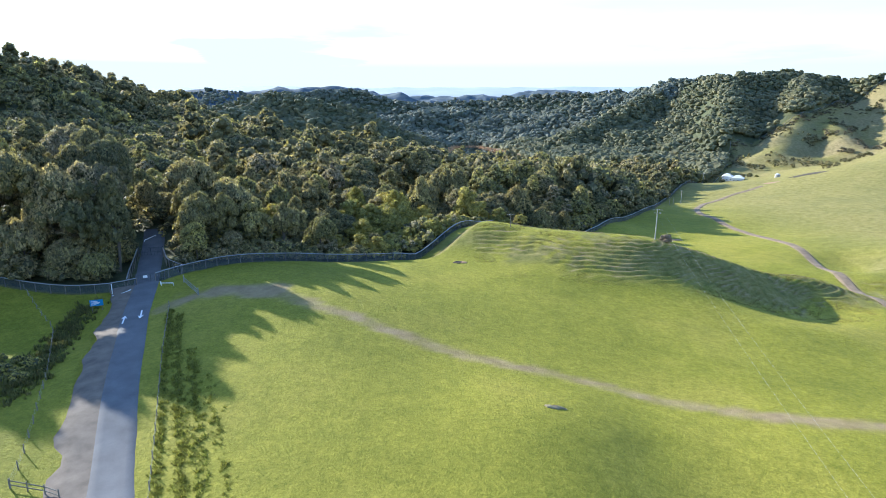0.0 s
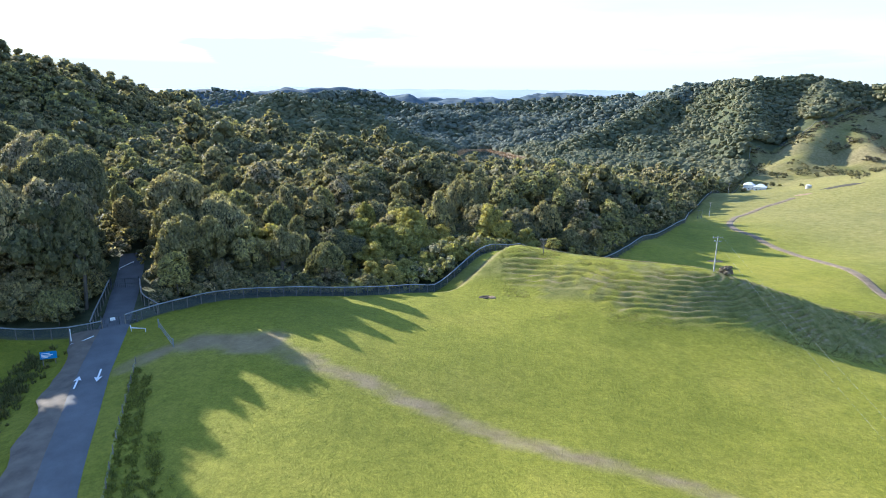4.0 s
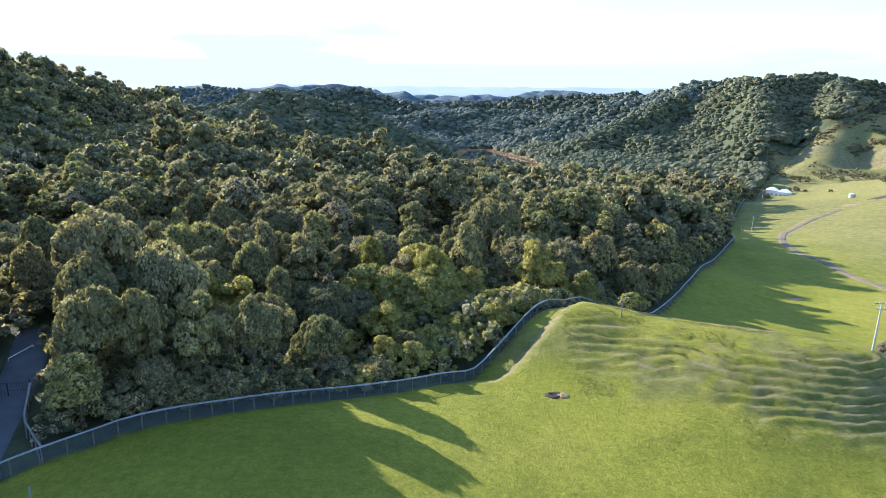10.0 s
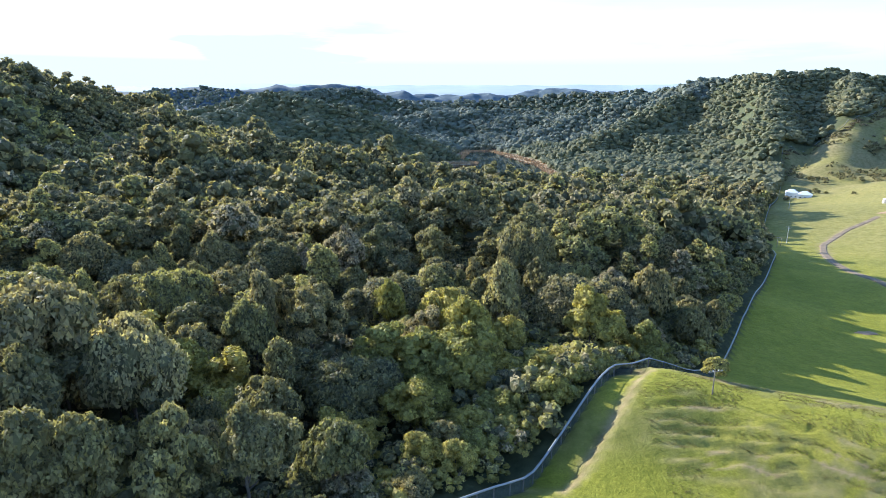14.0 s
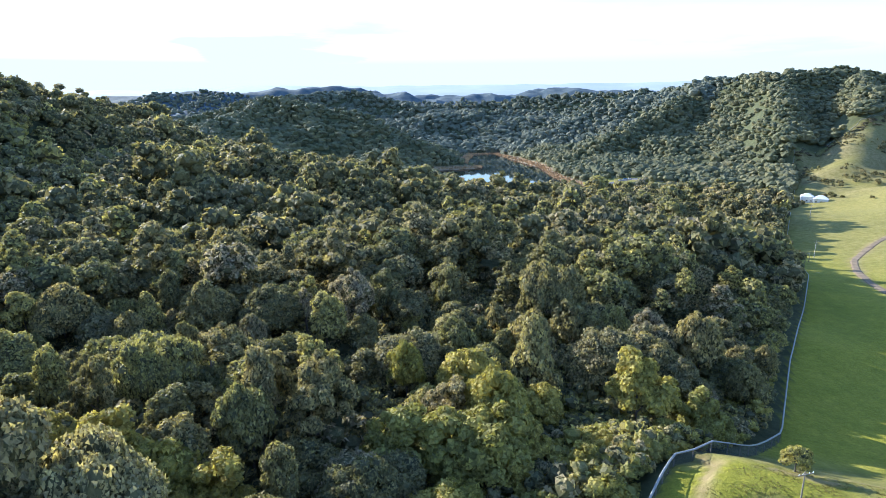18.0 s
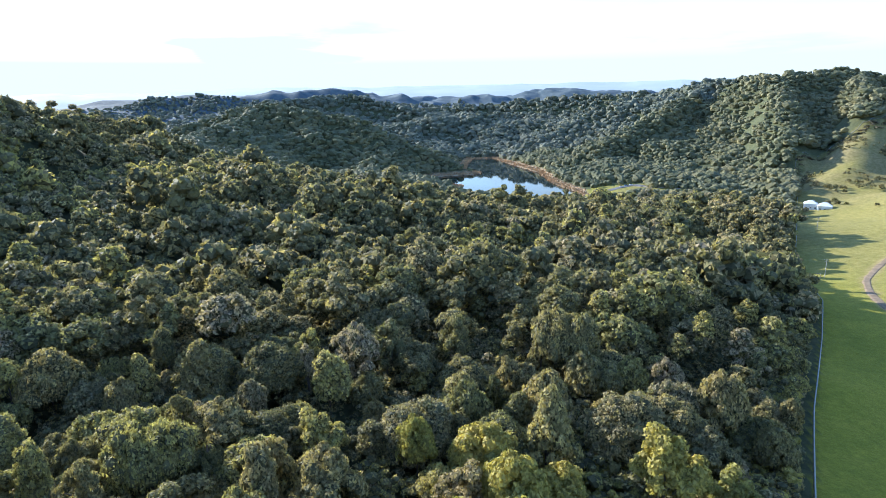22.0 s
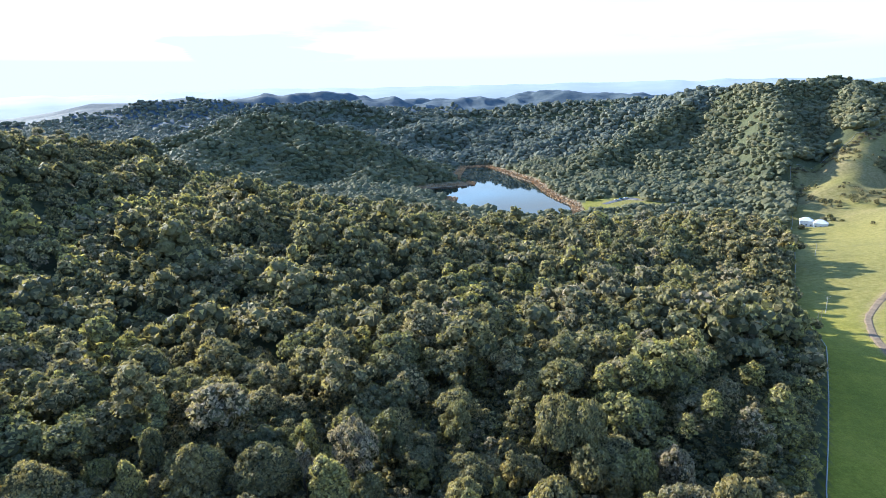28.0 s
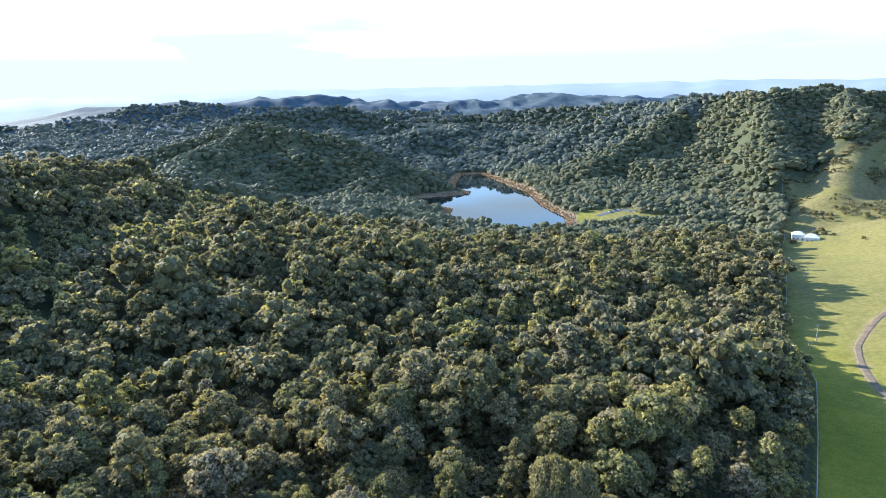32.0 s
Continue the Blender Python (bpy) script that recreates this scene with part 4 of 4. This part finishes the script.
guide_rail([(-58.3, 119.8), (-57.6, 118.7), (-54.6, 117.6)], "low white guide rail beside the road mouth")
guide_rail([(-73.8, 146.0), (-72.6, 149.6)], "white rail in the shade of the trees")

# blue information sign
sign = new("information_sign")
sign.matrix_world = Matrix.Translation((-66.3, 110.3, gz(-66.3, 110.3))) @ Matrix.Rotation(radians(20), 4, "Z")
for sx in (-0.85, 0.85):
    part("sign_post", box(bmesh.new(), sx - 0.05, sx + 0.05, -0.05, 0.05, -0.4, 2.3, 0.01), TIMBER, sign)
panel = part("board", box(bmesh.new(), -1.15, 1.15, -0.10, -0.05, 1.1, 2.3, 0.01), BLUE, sign, "bright blue board")
for k, (a, c, h) in enumerate(((-0.95, 0.2, 1.95), (-0.95, 0.6, 1.7), (-0.95, 0.35, 1.5), (-0.95, -0.1, 1.3))):
    part("text_bar", box(bmesh.new(), a, c, -0.112, -0.104, h, h + 0.11), WHITE, panel, "white line of lettering")
tagged(sign, "blue roadside information board on two wooden posts", "sign")
post = new("marker_post")
post.location = (-66.5, 116.4, gz(-66.5, 116.4))
part("shaft", rod(bmesh.new(), (0, 0, -0.4), (0, 0, 2.6), 0.08), WHITE, post)
part("cap", rod(bmesh.new(), (0, 0, 2.6), (0, 0, 2.8), 0.13, 0.05), WHITE, post)
tagged(post, "white marker post beside the gate", "post")


# painted arrows
def road_arrow(x, y, turn):
    bm = bmesh.new()
    outline = [(-0.1, -1.5), (0.1, -1.5), (0.1, 0.5), (0.42, 0.35), (0, 1.5), (-0.42, 0.35), (-0.1, 0.5)]
    low = [bm.verts.new((a, c, 0)) for a, c in outline]
    f = bm.faces.new(low)
    r = bmesh.ops.extrude_face_region(bm, geom=[f])
    for q in r["geom"]:
        if isinstance(q, bmesh.types.BMVert):
            q.co.z += 0.01
    ob = part("road_arrow", bm, WHITE, None)
    across = Vector((math.cos(turn), math.sin(turn)))
    side = [gz(x + across.x * k, y + across.y * k) for k in (-2.6, -1.3, 0, 1.3, 2.6)]
    sy = (gz(x, y + 1.5) - gz(x, y - 1.5)) / 3
    ob.matrix_world = Matrix.Translation((x, y, max(side) + 0.34)) @ Matrix.Rotation(math.atan(sy), 4, "X") @ Matrix.Rotation(turn, 4, "Z") @ Matrix.Diagonal((1.25, 1.25, 1, 1))
    tagged(ob, "white painted direction arrow on the road", "road marking", "arrows on the road")


road_arrow(-56.5, 101.3, radians(20))
road_arrow(-53.9, 102.4, radians(200))


# power poles
def power_pole(x, y, high, arms, label, turn=0.0, mat=CONCRETE, thick=0.17):
    top = new("power_pole")
    top.matrix_world = Matrix.Translation((x, y, gz(x, y))) @ Matrix.Rotation(turn, 4, "Z")
    part("pole", rod(bmesh.new(), (0, 0, -0.6), (0, 0, high), thick, thick * 0.62, 10), mat, top)
    for k in range(arms):
        z = high - 0.25 - 0.9 * k
        arm = part("crossarm", box(bmesh.new(), -1.15 + 0.3 * k, 1.15 - 0.3 * k, -0.2, -0.1, z - 0.06, z + 0.06, 0.01), TIMBER, top)
        for sx in (-1.0 + 0.3 * k, -0.45, 0.45, 1.0 - 0.3 * k):
            part("insulator", rod(bmesh.new(), (sx, -0.15, z + 0.05), (sx, -0.15, z + 0.24), 0.05, 0.03, 6), WHITE, arm)
    tagged(top, label, "power pole")
    return top


power_pole(56.5, 159.3, 8.3, 2, "tall concrete power pole with two crossarms on the ridge", radians(-10))
power_pole(18.9, 170.4, 3.8, 1, "short wooden pole with a small crossarm", radians(15), TIMBER, 0.11)
power_pole(152.0, 388.0, 8.5, 2, "concrete power pole in the far paddock", radians(-25))
power_pole(139.5, 374.0, 5.0, 1, "short wooden pole at the forest edge", radians(-25), TIMBER, 0.13)
power_pole(143.0, 377.0, 5.0, 0, "short wooden pole without crossarm", 0, TIMBER, 0.13)
power_pole(205.0, 483.0, 8.0, 1, "far power pole on the green flat", radians(-25))
for a, c in (((55.4, 159.3), (24.0, -20.0)), ((57.6, 159.2), (26.5, -20.0))):
    pts = []
    za, zc = gz(56.5, 159.3) + 8.1, gz(25, -20) + 9
    for k in range(25):
        t = k / 24
        pts.append((a[0] + (c[0] - a[0]) * t, a[1] + (c[1] - a[1]) * t, za + (zc - za) * t - 10.0 * t * (1 - t)))
    bm = bmesh.new()
    for p, q in zip(pts, pts[1:]):
        rod(bm, p, q, 0.007, None, 4)
    tagged(part("power_line", bm, WIRE, None), "thin power line strung over the paddock", "power line", "power lines")


# bushes
def bush(x, y, radius, label, mats, seed, lift=0.0):
    v, f, fm, vn = crown_shape("round", 16, 70, 0.07, ICO1)
    top = new("bush")
    top.location = (x, y, gz(x, y))
    v = v * np.array([1, 1, 0.9]) * radius
    v[:, 2] += lift - 0.22 * radius
    mesh_object("crown", v, f, mats, top, False, None, fm, vn)
    part("stem", rod(bmesh.new(), (0, 0, -0.3), (0.1, 0, radius * 0.8 + lift), 0.14, 0.07), BARK, top)
    tagged(top, label, "bush")


DRY = leaf_material("dry_twigs", [(0.0, (0.19, 0.15, 0.11)), (0.5, (0.26, 0.21, 0.16)), (1.0, (0.19, 0.15, 0.11))], 0.9, 0.1)
bush(59.6, 160.0, 1.75, "rounded leafless brown bush beside the power pole", [DRY, DRY], 3)
bush(22.6, 178.0, 2.3, "dense yellow-green bush on the bank by the fence", [SHRUB, SHADE_CORE], 4, 0.7)
for k, (bx, by, br) in enumerate(((320, 656, 3.2), (326, 652, 2.8), (303, 660, 3.6), (331, 647, 2.2), (294, 645, 3.2), (336, 672, 3.0))):
    bush(bx, by, br, "dark garden shrub beside the white house", LEAVES, 50 + k)


# hedge of rough growth beside the road
RANK = leaf_material("rank_grass_blades", [(0.0, (0.19, 0.215, 0.048)), (0.5, (0.27, 0.265, 0.070)), (1.0, (0.19, 0.215, 0.048))], 0.8, 0.4)
def rough_row(name, line, spread, count, radius, seed, label, mats, flat=1.0):
    r = np.random.default_rng(seed)
    pts = np.array(along(line, 0.25))
    w = r.integers(0, len(pts), count)
    p = pts[w] + r.normal(0, spread, (count, 2))
    crown_field(name, TUFT if radius < 0.6 else SCRUB, p[:, 0], p[:, 1], radius * r.uniform(0.5, 1.3, count), np.full(count, -0.05), seed, label, mats, flat)


BRACKEN = leaf_material("bracken", [(0.0, (0.150, 0.140, 0.055)), (0.4, (0.230, 0.185, 0.080)), (0.7, (0.165, 0.170, 0.060)), (1.0, (0.150, 0.140, 0.055))], 0.85, 0.3)
rough_row("roadside_scrub", [(-70, 114), (-68, 104), (-64.5, 92), (-61, 82), (-60, 74)], 1.5, 620, 0.58, 61, "rough olive and brown bracken along the road bank", [BRACKEN], 1.1)
rough_row("bank_scrub", [(-64, 80), (-70, 88), (-78, 92)], 2.6, 90, 0.9, 63, "olive rough growth on the bank below the road", [SHRUB, SHADE_CORE])
rough_row("fence_growth", [(-49.6, 105), (-41, 83), (-30, 55), (-22, 36), (-14, 16)], 0.3, 900, 0.34, 64, "rank grass and weeds along the roadside fence", [RANK, RANK], 0.75)
rough_row("rank_grass", [(-46.6, 101), (-38.5, 81), (-27, 55), (-19, 36), (-11, 16)], 0.4, 850, 0.38, 65, "rank green tussocks beside the roadside fence", [RANK, RANK], 0.75)
rough_row("rank_grass", [(-39.0, 88), (-36.0, 81), (-25, 55), (-17, 36), (-9, 16)], 0.5, 560, 0.38, 66, "rank green tussocks in a row across the paddock edge", [RANK, RANK], 0.75)
rough_row("rank_grass", [(-33.5, 80), (-22, 55), (-14, 36), (-6, 16)], 0.5, 220, 0.34, 67, "thin row of rank tussocks in the paddock", [RANK, RANK], 0.75)


r = np.random.default_rng(77)
hx, hy = r.uniform(330, 720, 2600), r.uniform(560, 930, 2600)
keep = ~in_forest(hx, hy) & (lumps(hx, hy, 45, 92) + 0.6 * lumps(hx, hy, 18, 93) > 0.2) & (hy > 0.55 * hx + 370)
crown_field("hillside_scrub", SCRUB, hx[keep], hy[keep], varied(hx[keep], 1.2, 3.2, 47), many(hx[keep], 0.1), 78, "scattered dark scrub on the dry hillside", LEAVES)
belt = np.array(along(FENCE_HILL[2:], 1.3))
belt = belt + r.normal(0, 3.0, belt.shape) + np.array([4.0, -5.0])
belt = belt[~in_forest(belt[:, 0], belt[:, 1])]
crown_field("fence_scrub", SCRUB, belt[:, 0], belt[:, 1], varied(belt, 1.0, 2.6, 50), many(belt, 0.0), 81, "brown scrub along the fence on the spur", [DRY, SHADE_CORE], 0.6)
kx, ky = r.uniform(480, 640, 900), r.uniform(690, 960, 900)
spur = line_distance(kx, ky, [(590, 940), (540, 885), (517, 805), (494, 715)])
keep = ~in_forest(kx, ky) & (spur < 34) & (lumps(kx, ky, 24, 97) + 0.7 * lumps(kx, ky, 9, 98) > np.where(kx > 517 + (ky - 805) * 0.3, -0.1, 0.45))
crown_field("spur_scrub", SCRUB, kx[keep], ky[keep], varied(kx[keep], 1.4, 3.4, 49), many(kx[keep], 0.05), 80, "dark brown scrub on the eroded spur", [DRY, SHADE_CORE], 0.7)


# ragged tussocks on the terraced bank
TUSSOCK = leaf_material("tussock", [(0.0, (0.235, 0.215, 0.080)), (0.5, (0.320, 0.255, 0.120)), (1.0, (0.235, 0.215, 0.080))], 0.9, 0.4)
tx, ty = r.uniform(6, 150, 42000), r.uniform(138, 178, 42000)
tslope = np.hypot(ground_z(tx + 1, ty) - ground_z(tx - 1, ty), ground_z(tx, ty + 1) - ground_z(tx, ty - 1)) / 2
keep = (tslope > 0.07) & (lumps(tx, ty, 8, 95) + 0.8 * lumps(tx, ty, 2.5, 96) > -0.25) & ~in_forest(tx, ty) & (tx > 8)
crown_field("bank_tussocks", TUFT, tx[keep], ty[keep], varied(tx[keep], 0.06, 0.15, 48), many(tx[keep], 0.0), 79, "ragged olive tussocks on the terraced bank", [TUSSOCK], 0.42)


# uneven tufts over the near pasture
gx0, gy0 = r.uniform(-62, 120, 15000), r.uniform(24, 152, 15000)
keep = ~in_forest(gx0, gy0) & (line_distance(gx0, gy0, ROAD) > 6.0) & (line_distance(gx0, gy0, TRACK) > 2.2) & (lumps(gx0, gy0, 9, 101) + 0.8 * lumps(gx0, gy0, 3, 102) > -0.1)
SWARD = leaf_material("sward_tufts", [(0.0, (0.19, 0.21, 0.035)), (0.5, (0.25, 0.255, 0.05)), (1.0, (0.19, 0.21, 0.035))], 0.9, 0.4)
crown_field("pasture_tufts", TUFT, gx0[keep], gy0[keep], varied(gx0[keep], 0.05, 0.13, 51), many(gx0[keep], 0.0), 82, "uneven green tufts in the grazed pasture", [SWARD], 0.40)

# farm fences
def wire_fence(line, step, label, rails=0):
    top = new("farm_fence")
    pts = along(line, step)
    ends = []
    for k, (x, y) in enumerate(pts):
        z = gz(x, y)
        o = new("post", SMALL_POST)
        o.parent, o.location, o.rotation_euler = top, (x, y, z), (random.uniform(-0.05, 0.05), random.uniform(-0.05, 0.05), random.uniform(0, 3))
        ends.append((x, y, z))
    for h in ((0.35, 0.7, 1.0) if not rails else (0.45, 0.95)):
        bm = bmesh.new()
        for p, q in zip(ends, ends[1:]):
            if rails:
                rod(bm, (p[0], p[1], p[2] + h), (q[0], q[1], q[2] + h), 0.06, None, 5)
            else:
                rod(bm, (p[0], p[1], p[2] + h), (q[0], q[1], q[2] + h), 0.008, None, 3)
        part("rail" if rails else "wire", bm, TIMBER if rails else WIRE, top)
    return tagged(top, label, "fence", "farm fences")


bm = bmesh.new()
rod(bm, (0, 0, -0.4), (0, 0, 1.2), 0.075, 0.065, 7)
SMALL_POST = bpy.data.meshes.new("post")
bm.to_mesh(SMALL_POST)
bm.free()
SMALL_POST.materials.append(TIMBER)
wire_fence([(-50.4, 106), (-42, 84), (-31, 56), (-22, 35)], 2.9, "post and wire fence along the road")
wire_fence([(-40.6, 56.2), (-42.8, 57.0), (-46.8, 57.6)], 2.1, "short railed wooden stock fence", 1)
wire_fence([(-46.8, 57.6), (-48.2, 61.5), (-53, 72), (-58, 82), (-71, 104), (-86, 119)], 3.2, "post and wire fence behind the road bank")

# burrow in the mound and clay slips
def earth_patch(name, x, y, rx, ry, mat, label, category, sink=0.0, seed=1):
    r = np.random.default_rng(seed)
    V, F = [], []
    rings, cols = 6, 18
    wob = 1 + 0.22 * r.uniform(-1, 1, cols)
    for i in range(rings + 1):
        q = i / rings
        for k in range(cols):
            a = 2 * math.pi * k / cols
            px, py = x + rx * q * wob[k] * math.cos(a), y + ry * q * wob[k] * math.sin(a)
            V.append((px, py, gz(px, py) + 0.16 * (1 - q * q) * (1 + 0.5 * r.uniform(-1, 1)) - sink * (q < 0.5) * 0.2 - 0.05 * (i == rings) * 4 + 0.08))
    for i in range(rings):
        for k in range(cols):
            F.append((i * cols + k, i * cols + (k + 1) % cols, (i + 1) * cols + (k + 1) % cols, (i + 1) * cols + k))
    return tagged(mesh_object(name, V, F, [mat], None, True), label, category)


earth_patch("burrow", 3.6, 150.2, 1.5, 1.1, DARKSOIL, "dark hollow dug into the grassy mound", "hollow", 1.0, 71)
earth_patch("soil_patch", 5.0, 150.0, 0.9, 0.9, CLAY, "spoil of pale soil beside the hollow", "soil", 0, 72)
earth_patch("clay_slip", 96, 247, 3.2, 1.6, CLAY, "small orange clay slip in the pasture", "soil", 0, 73)
earth_patch("soil_patch", 15.3, 75.2, 1.5, 0.6, LOAM, "bare soil scrape on the grassy rise", "soil", 0, 74)

earth_patch("eroded_bank", 262, 440, 14, 5, DARKSOIL, "dark eroded bank in the far pasture", "bank", 0, 75)
earth_patch("clay_slip", 232, 432, 6, 3, CLAY, "bare brown cutting beside the far track", "soil", 0, 76)

# white house below the hill
house = new("house")
house.matrix_world = Matrix.Translation((306, 648, gz(306, 648) - 0.3)) @ Matrix.Rotation(radians(-28), 4, "Z") @ Matrix.Diagonal((0.85, 0.85, 0.85, 1))
for ox, oy, w, d, h in ((-6, 2.5, 12, 10, 5.6), (6.6, -1.5, 13, 9.5, 4.6)):
    wall = part("wall", box(bmesh.new(), ox - w / 2, ox + w / 2, oy - d / 2, oy + d / 2, -1.0, h, 0.03), WHITE, house, "white painted weatherboard wall")
    bm = bmesh.new()
    e, rise = 0.5, 3.4
    c = [bm.verts.new(q) for q in ((ox - w / 2 - e, oy - d / 2 - e, h), (ox + w / 2 + e, oy - d / 2 - e, h), (ox + w / 2 + e, oy + d / 2 + e, h), (ox - w / 2 - e, oy + d / 2 + e, h),
                                   (ox - w / 2 + d / 2, oy, h + rise), (ox + w / 2 - d / 2, oy, h + rise))]
    for q in ((0, 1, 5, 4), (1, 2, 5), (2, 3, 4, 5), (3, 0, 4), (3, 2, 1, 0)):
        bm.faces.new([c[k] for k in q])
    part("roof", bm, ROOF, house, "white metal hipped roof")
    for k in range(3):
        x = ox - w / 2 + w * (k + 0.5) / 3
        win = part("window", box(bmesh.new(), x - 0.8, x + 0.8, oy - d / 2 - 0.06, oy - d / 2 + 0.02, 0.8, 2.2, 0.02), WHITE, house)
        part("pane", box(bmesh.new(), x - 0.7, x + 0.7, oy - d / 2 - 0.09, oy - d / 2 - 0.065, 0.9, 2.1), GLASS, win)
part("chimney", box(bmesh.new(), -3.2, -2.4, 2.0, 2.8, 5.5, 9.0, 0.03), CONCRETE, house)
tagged(house, "white weatherboard farmhouse with pale hipped roofs", "house")
tank = new("water_tank")
tank.location = (252, 462, gz(252, 462))
part("barrel", rod(bmesh.new(), (0, 0, -0.3), (0, 0, 2.4), 1.9, None, 20), CONCRETE, tank)
part("lid", rod(bmesh.new(), (0, 0, 2.4), (0, 0, 2.9), 1.95, 0.3, 20), WHITE, tank)
tagged(tank, "pale round concrete water tank on the slope", "water tank")

# parked cars by the lake
LAWN = plain("lake_road_gravel", (0.27, 0.23, 0.18), 0.95, 0, 0.2, 1.5, 0.4)
TRACK_SOIL = plain("track_soil", (0.20, 0.145, 0.09), 0.95, 0, 0.3, 1.2, 0.5)
strip("farm_track", TRACK_FAR, 1.6, TRACK_SOIL, 0.12, 3.0, label="brown dirt track winding over the far pasture", wander=0.3)
strip("car_park", [(158, 784), (176, 794), (192, 797), (198, 788)], 4.2, SEAL, 0.25, label="dark sealed loop of the car park beside the lake")
strip("lake_road", [(186, 795), (205, 782), (235, 764), (262, 748), (280, 725)], 2.4, LAWN, 0.25, label="pale gravel road through the trees")


def car(x, y, turn, paint, label):
    top = new("car")
    top.matrix_world = Matrix.Translation((x, y, gz(x, y) + 0.55)) @ Matrix.Rotation(turn, 4, "Z")
    part("body", box(bmesh.new(), -2.1, 2.1, -0.85, 0.85, 0.3, 0.85, 0.12), paint, top)
    part("cabin", box(bmesh.new(), -1.3, 1.0, -0.75, 0.75, 0.85, 1.45, 0.18), GLASS, top)
    for sx in (-1.3, 1.3):
        for sy in (-0.8, 0.8):
            part("wheel", rod(bmesh.new(), (sx, sy - 0.1, 0.3), (sx, sy + 0.1, 0.3), 0.32, None, 12), STEEL, top)
    tagged(top, label, "car", "cars by the lake")


car(174, 792, radians(20), WHITE, "small white car parked on the sealed loop")
car(180, 795, radians(25), BLUE, "small blue car parked on the sealed loop")
car(186, 797, radians(15), WHITE, "white car parked by the trees")

# reeds round the lake
r = np.random.default_rng(9)
ang = r.uniform(0, 1, 9000)
ring = np.array(along(LAKE + LAKE[:1], 1.0))
p = ring[(ang * len(ring)).astype(int) % len(ring)] + r.normal(0, 5.5, (9000, 2))
dl = lake_distance(p[:, 0], p[:, 1])
p = p[(dl > -1.5) & (dl < 13)]
z = ground_z(p[:, 0], p[:, 1])
a, hh = r.uniform(0, 6.28, len(p)), r.uniform(1.0, 2.4, len(p))
w = 0.9
V = np.stack([np.stack([p[:, 0] - w * np.cos(a), p[:, 1] - w * np.sin(a), z - 0.1], 1), np.stack([p[:, 0] + w * np.cos(a), p[:, 1] + w * np.sin(a), z - 0.1], 1),
              np.stack([p[:, 0] + 0.3 * r.normal(size=len(p)), p[:, 1] + 0.3 * r.normal(size=len(p)), z + hh], 1)], 1).reshape(-1, 3)
REED = plain("dry_reeds", (0.42, 0.28, 0.15), 0.95, 0, 0.3, 0.5, 0.3)
tagged(mesh_object("reeds", V, np.arange(len(V)).reshape(-1, 3), [REED]), "tan dry reeds fringing the lake shore", "reeds", kind="stuff")

# farthest hills; distance haze is painted in as pale blue colour and a glow
m, n, l, b = material("hazed_far_hills", 1.0)
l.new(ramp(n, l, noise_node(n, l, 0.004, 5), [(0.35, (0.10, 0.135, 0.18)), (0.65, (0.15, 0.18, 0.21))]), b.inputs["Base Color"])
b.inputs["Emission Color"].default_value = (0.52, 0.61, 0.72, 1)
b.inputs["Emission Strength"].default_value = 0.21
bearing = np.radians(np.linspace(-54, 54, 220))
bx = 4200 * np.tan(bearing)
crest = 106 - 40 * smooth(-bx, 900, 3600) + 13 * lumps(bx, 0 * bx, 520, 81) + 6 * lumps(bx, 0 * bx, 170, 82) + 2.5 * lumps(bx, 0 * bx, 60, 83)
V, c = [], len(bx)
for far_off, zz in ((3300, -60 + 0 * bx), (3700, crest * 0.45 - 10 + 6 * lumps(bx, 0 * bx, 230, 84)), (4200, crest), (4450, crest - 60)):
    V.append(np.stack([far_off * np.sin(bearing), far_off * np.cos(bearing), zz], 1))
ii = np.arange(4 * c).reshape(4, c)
tagged(mesh_object("backdrop", np.concatenate(V), np.stack([ii[:-1, :-1], ii[:-1, 1:], ii[1:, 1:], ii[1:, :-1]], -1).reshape(-1, 4), [m], None, True), "far hills on the horizon, painted pale blue with haze", "hills", kind="structure")
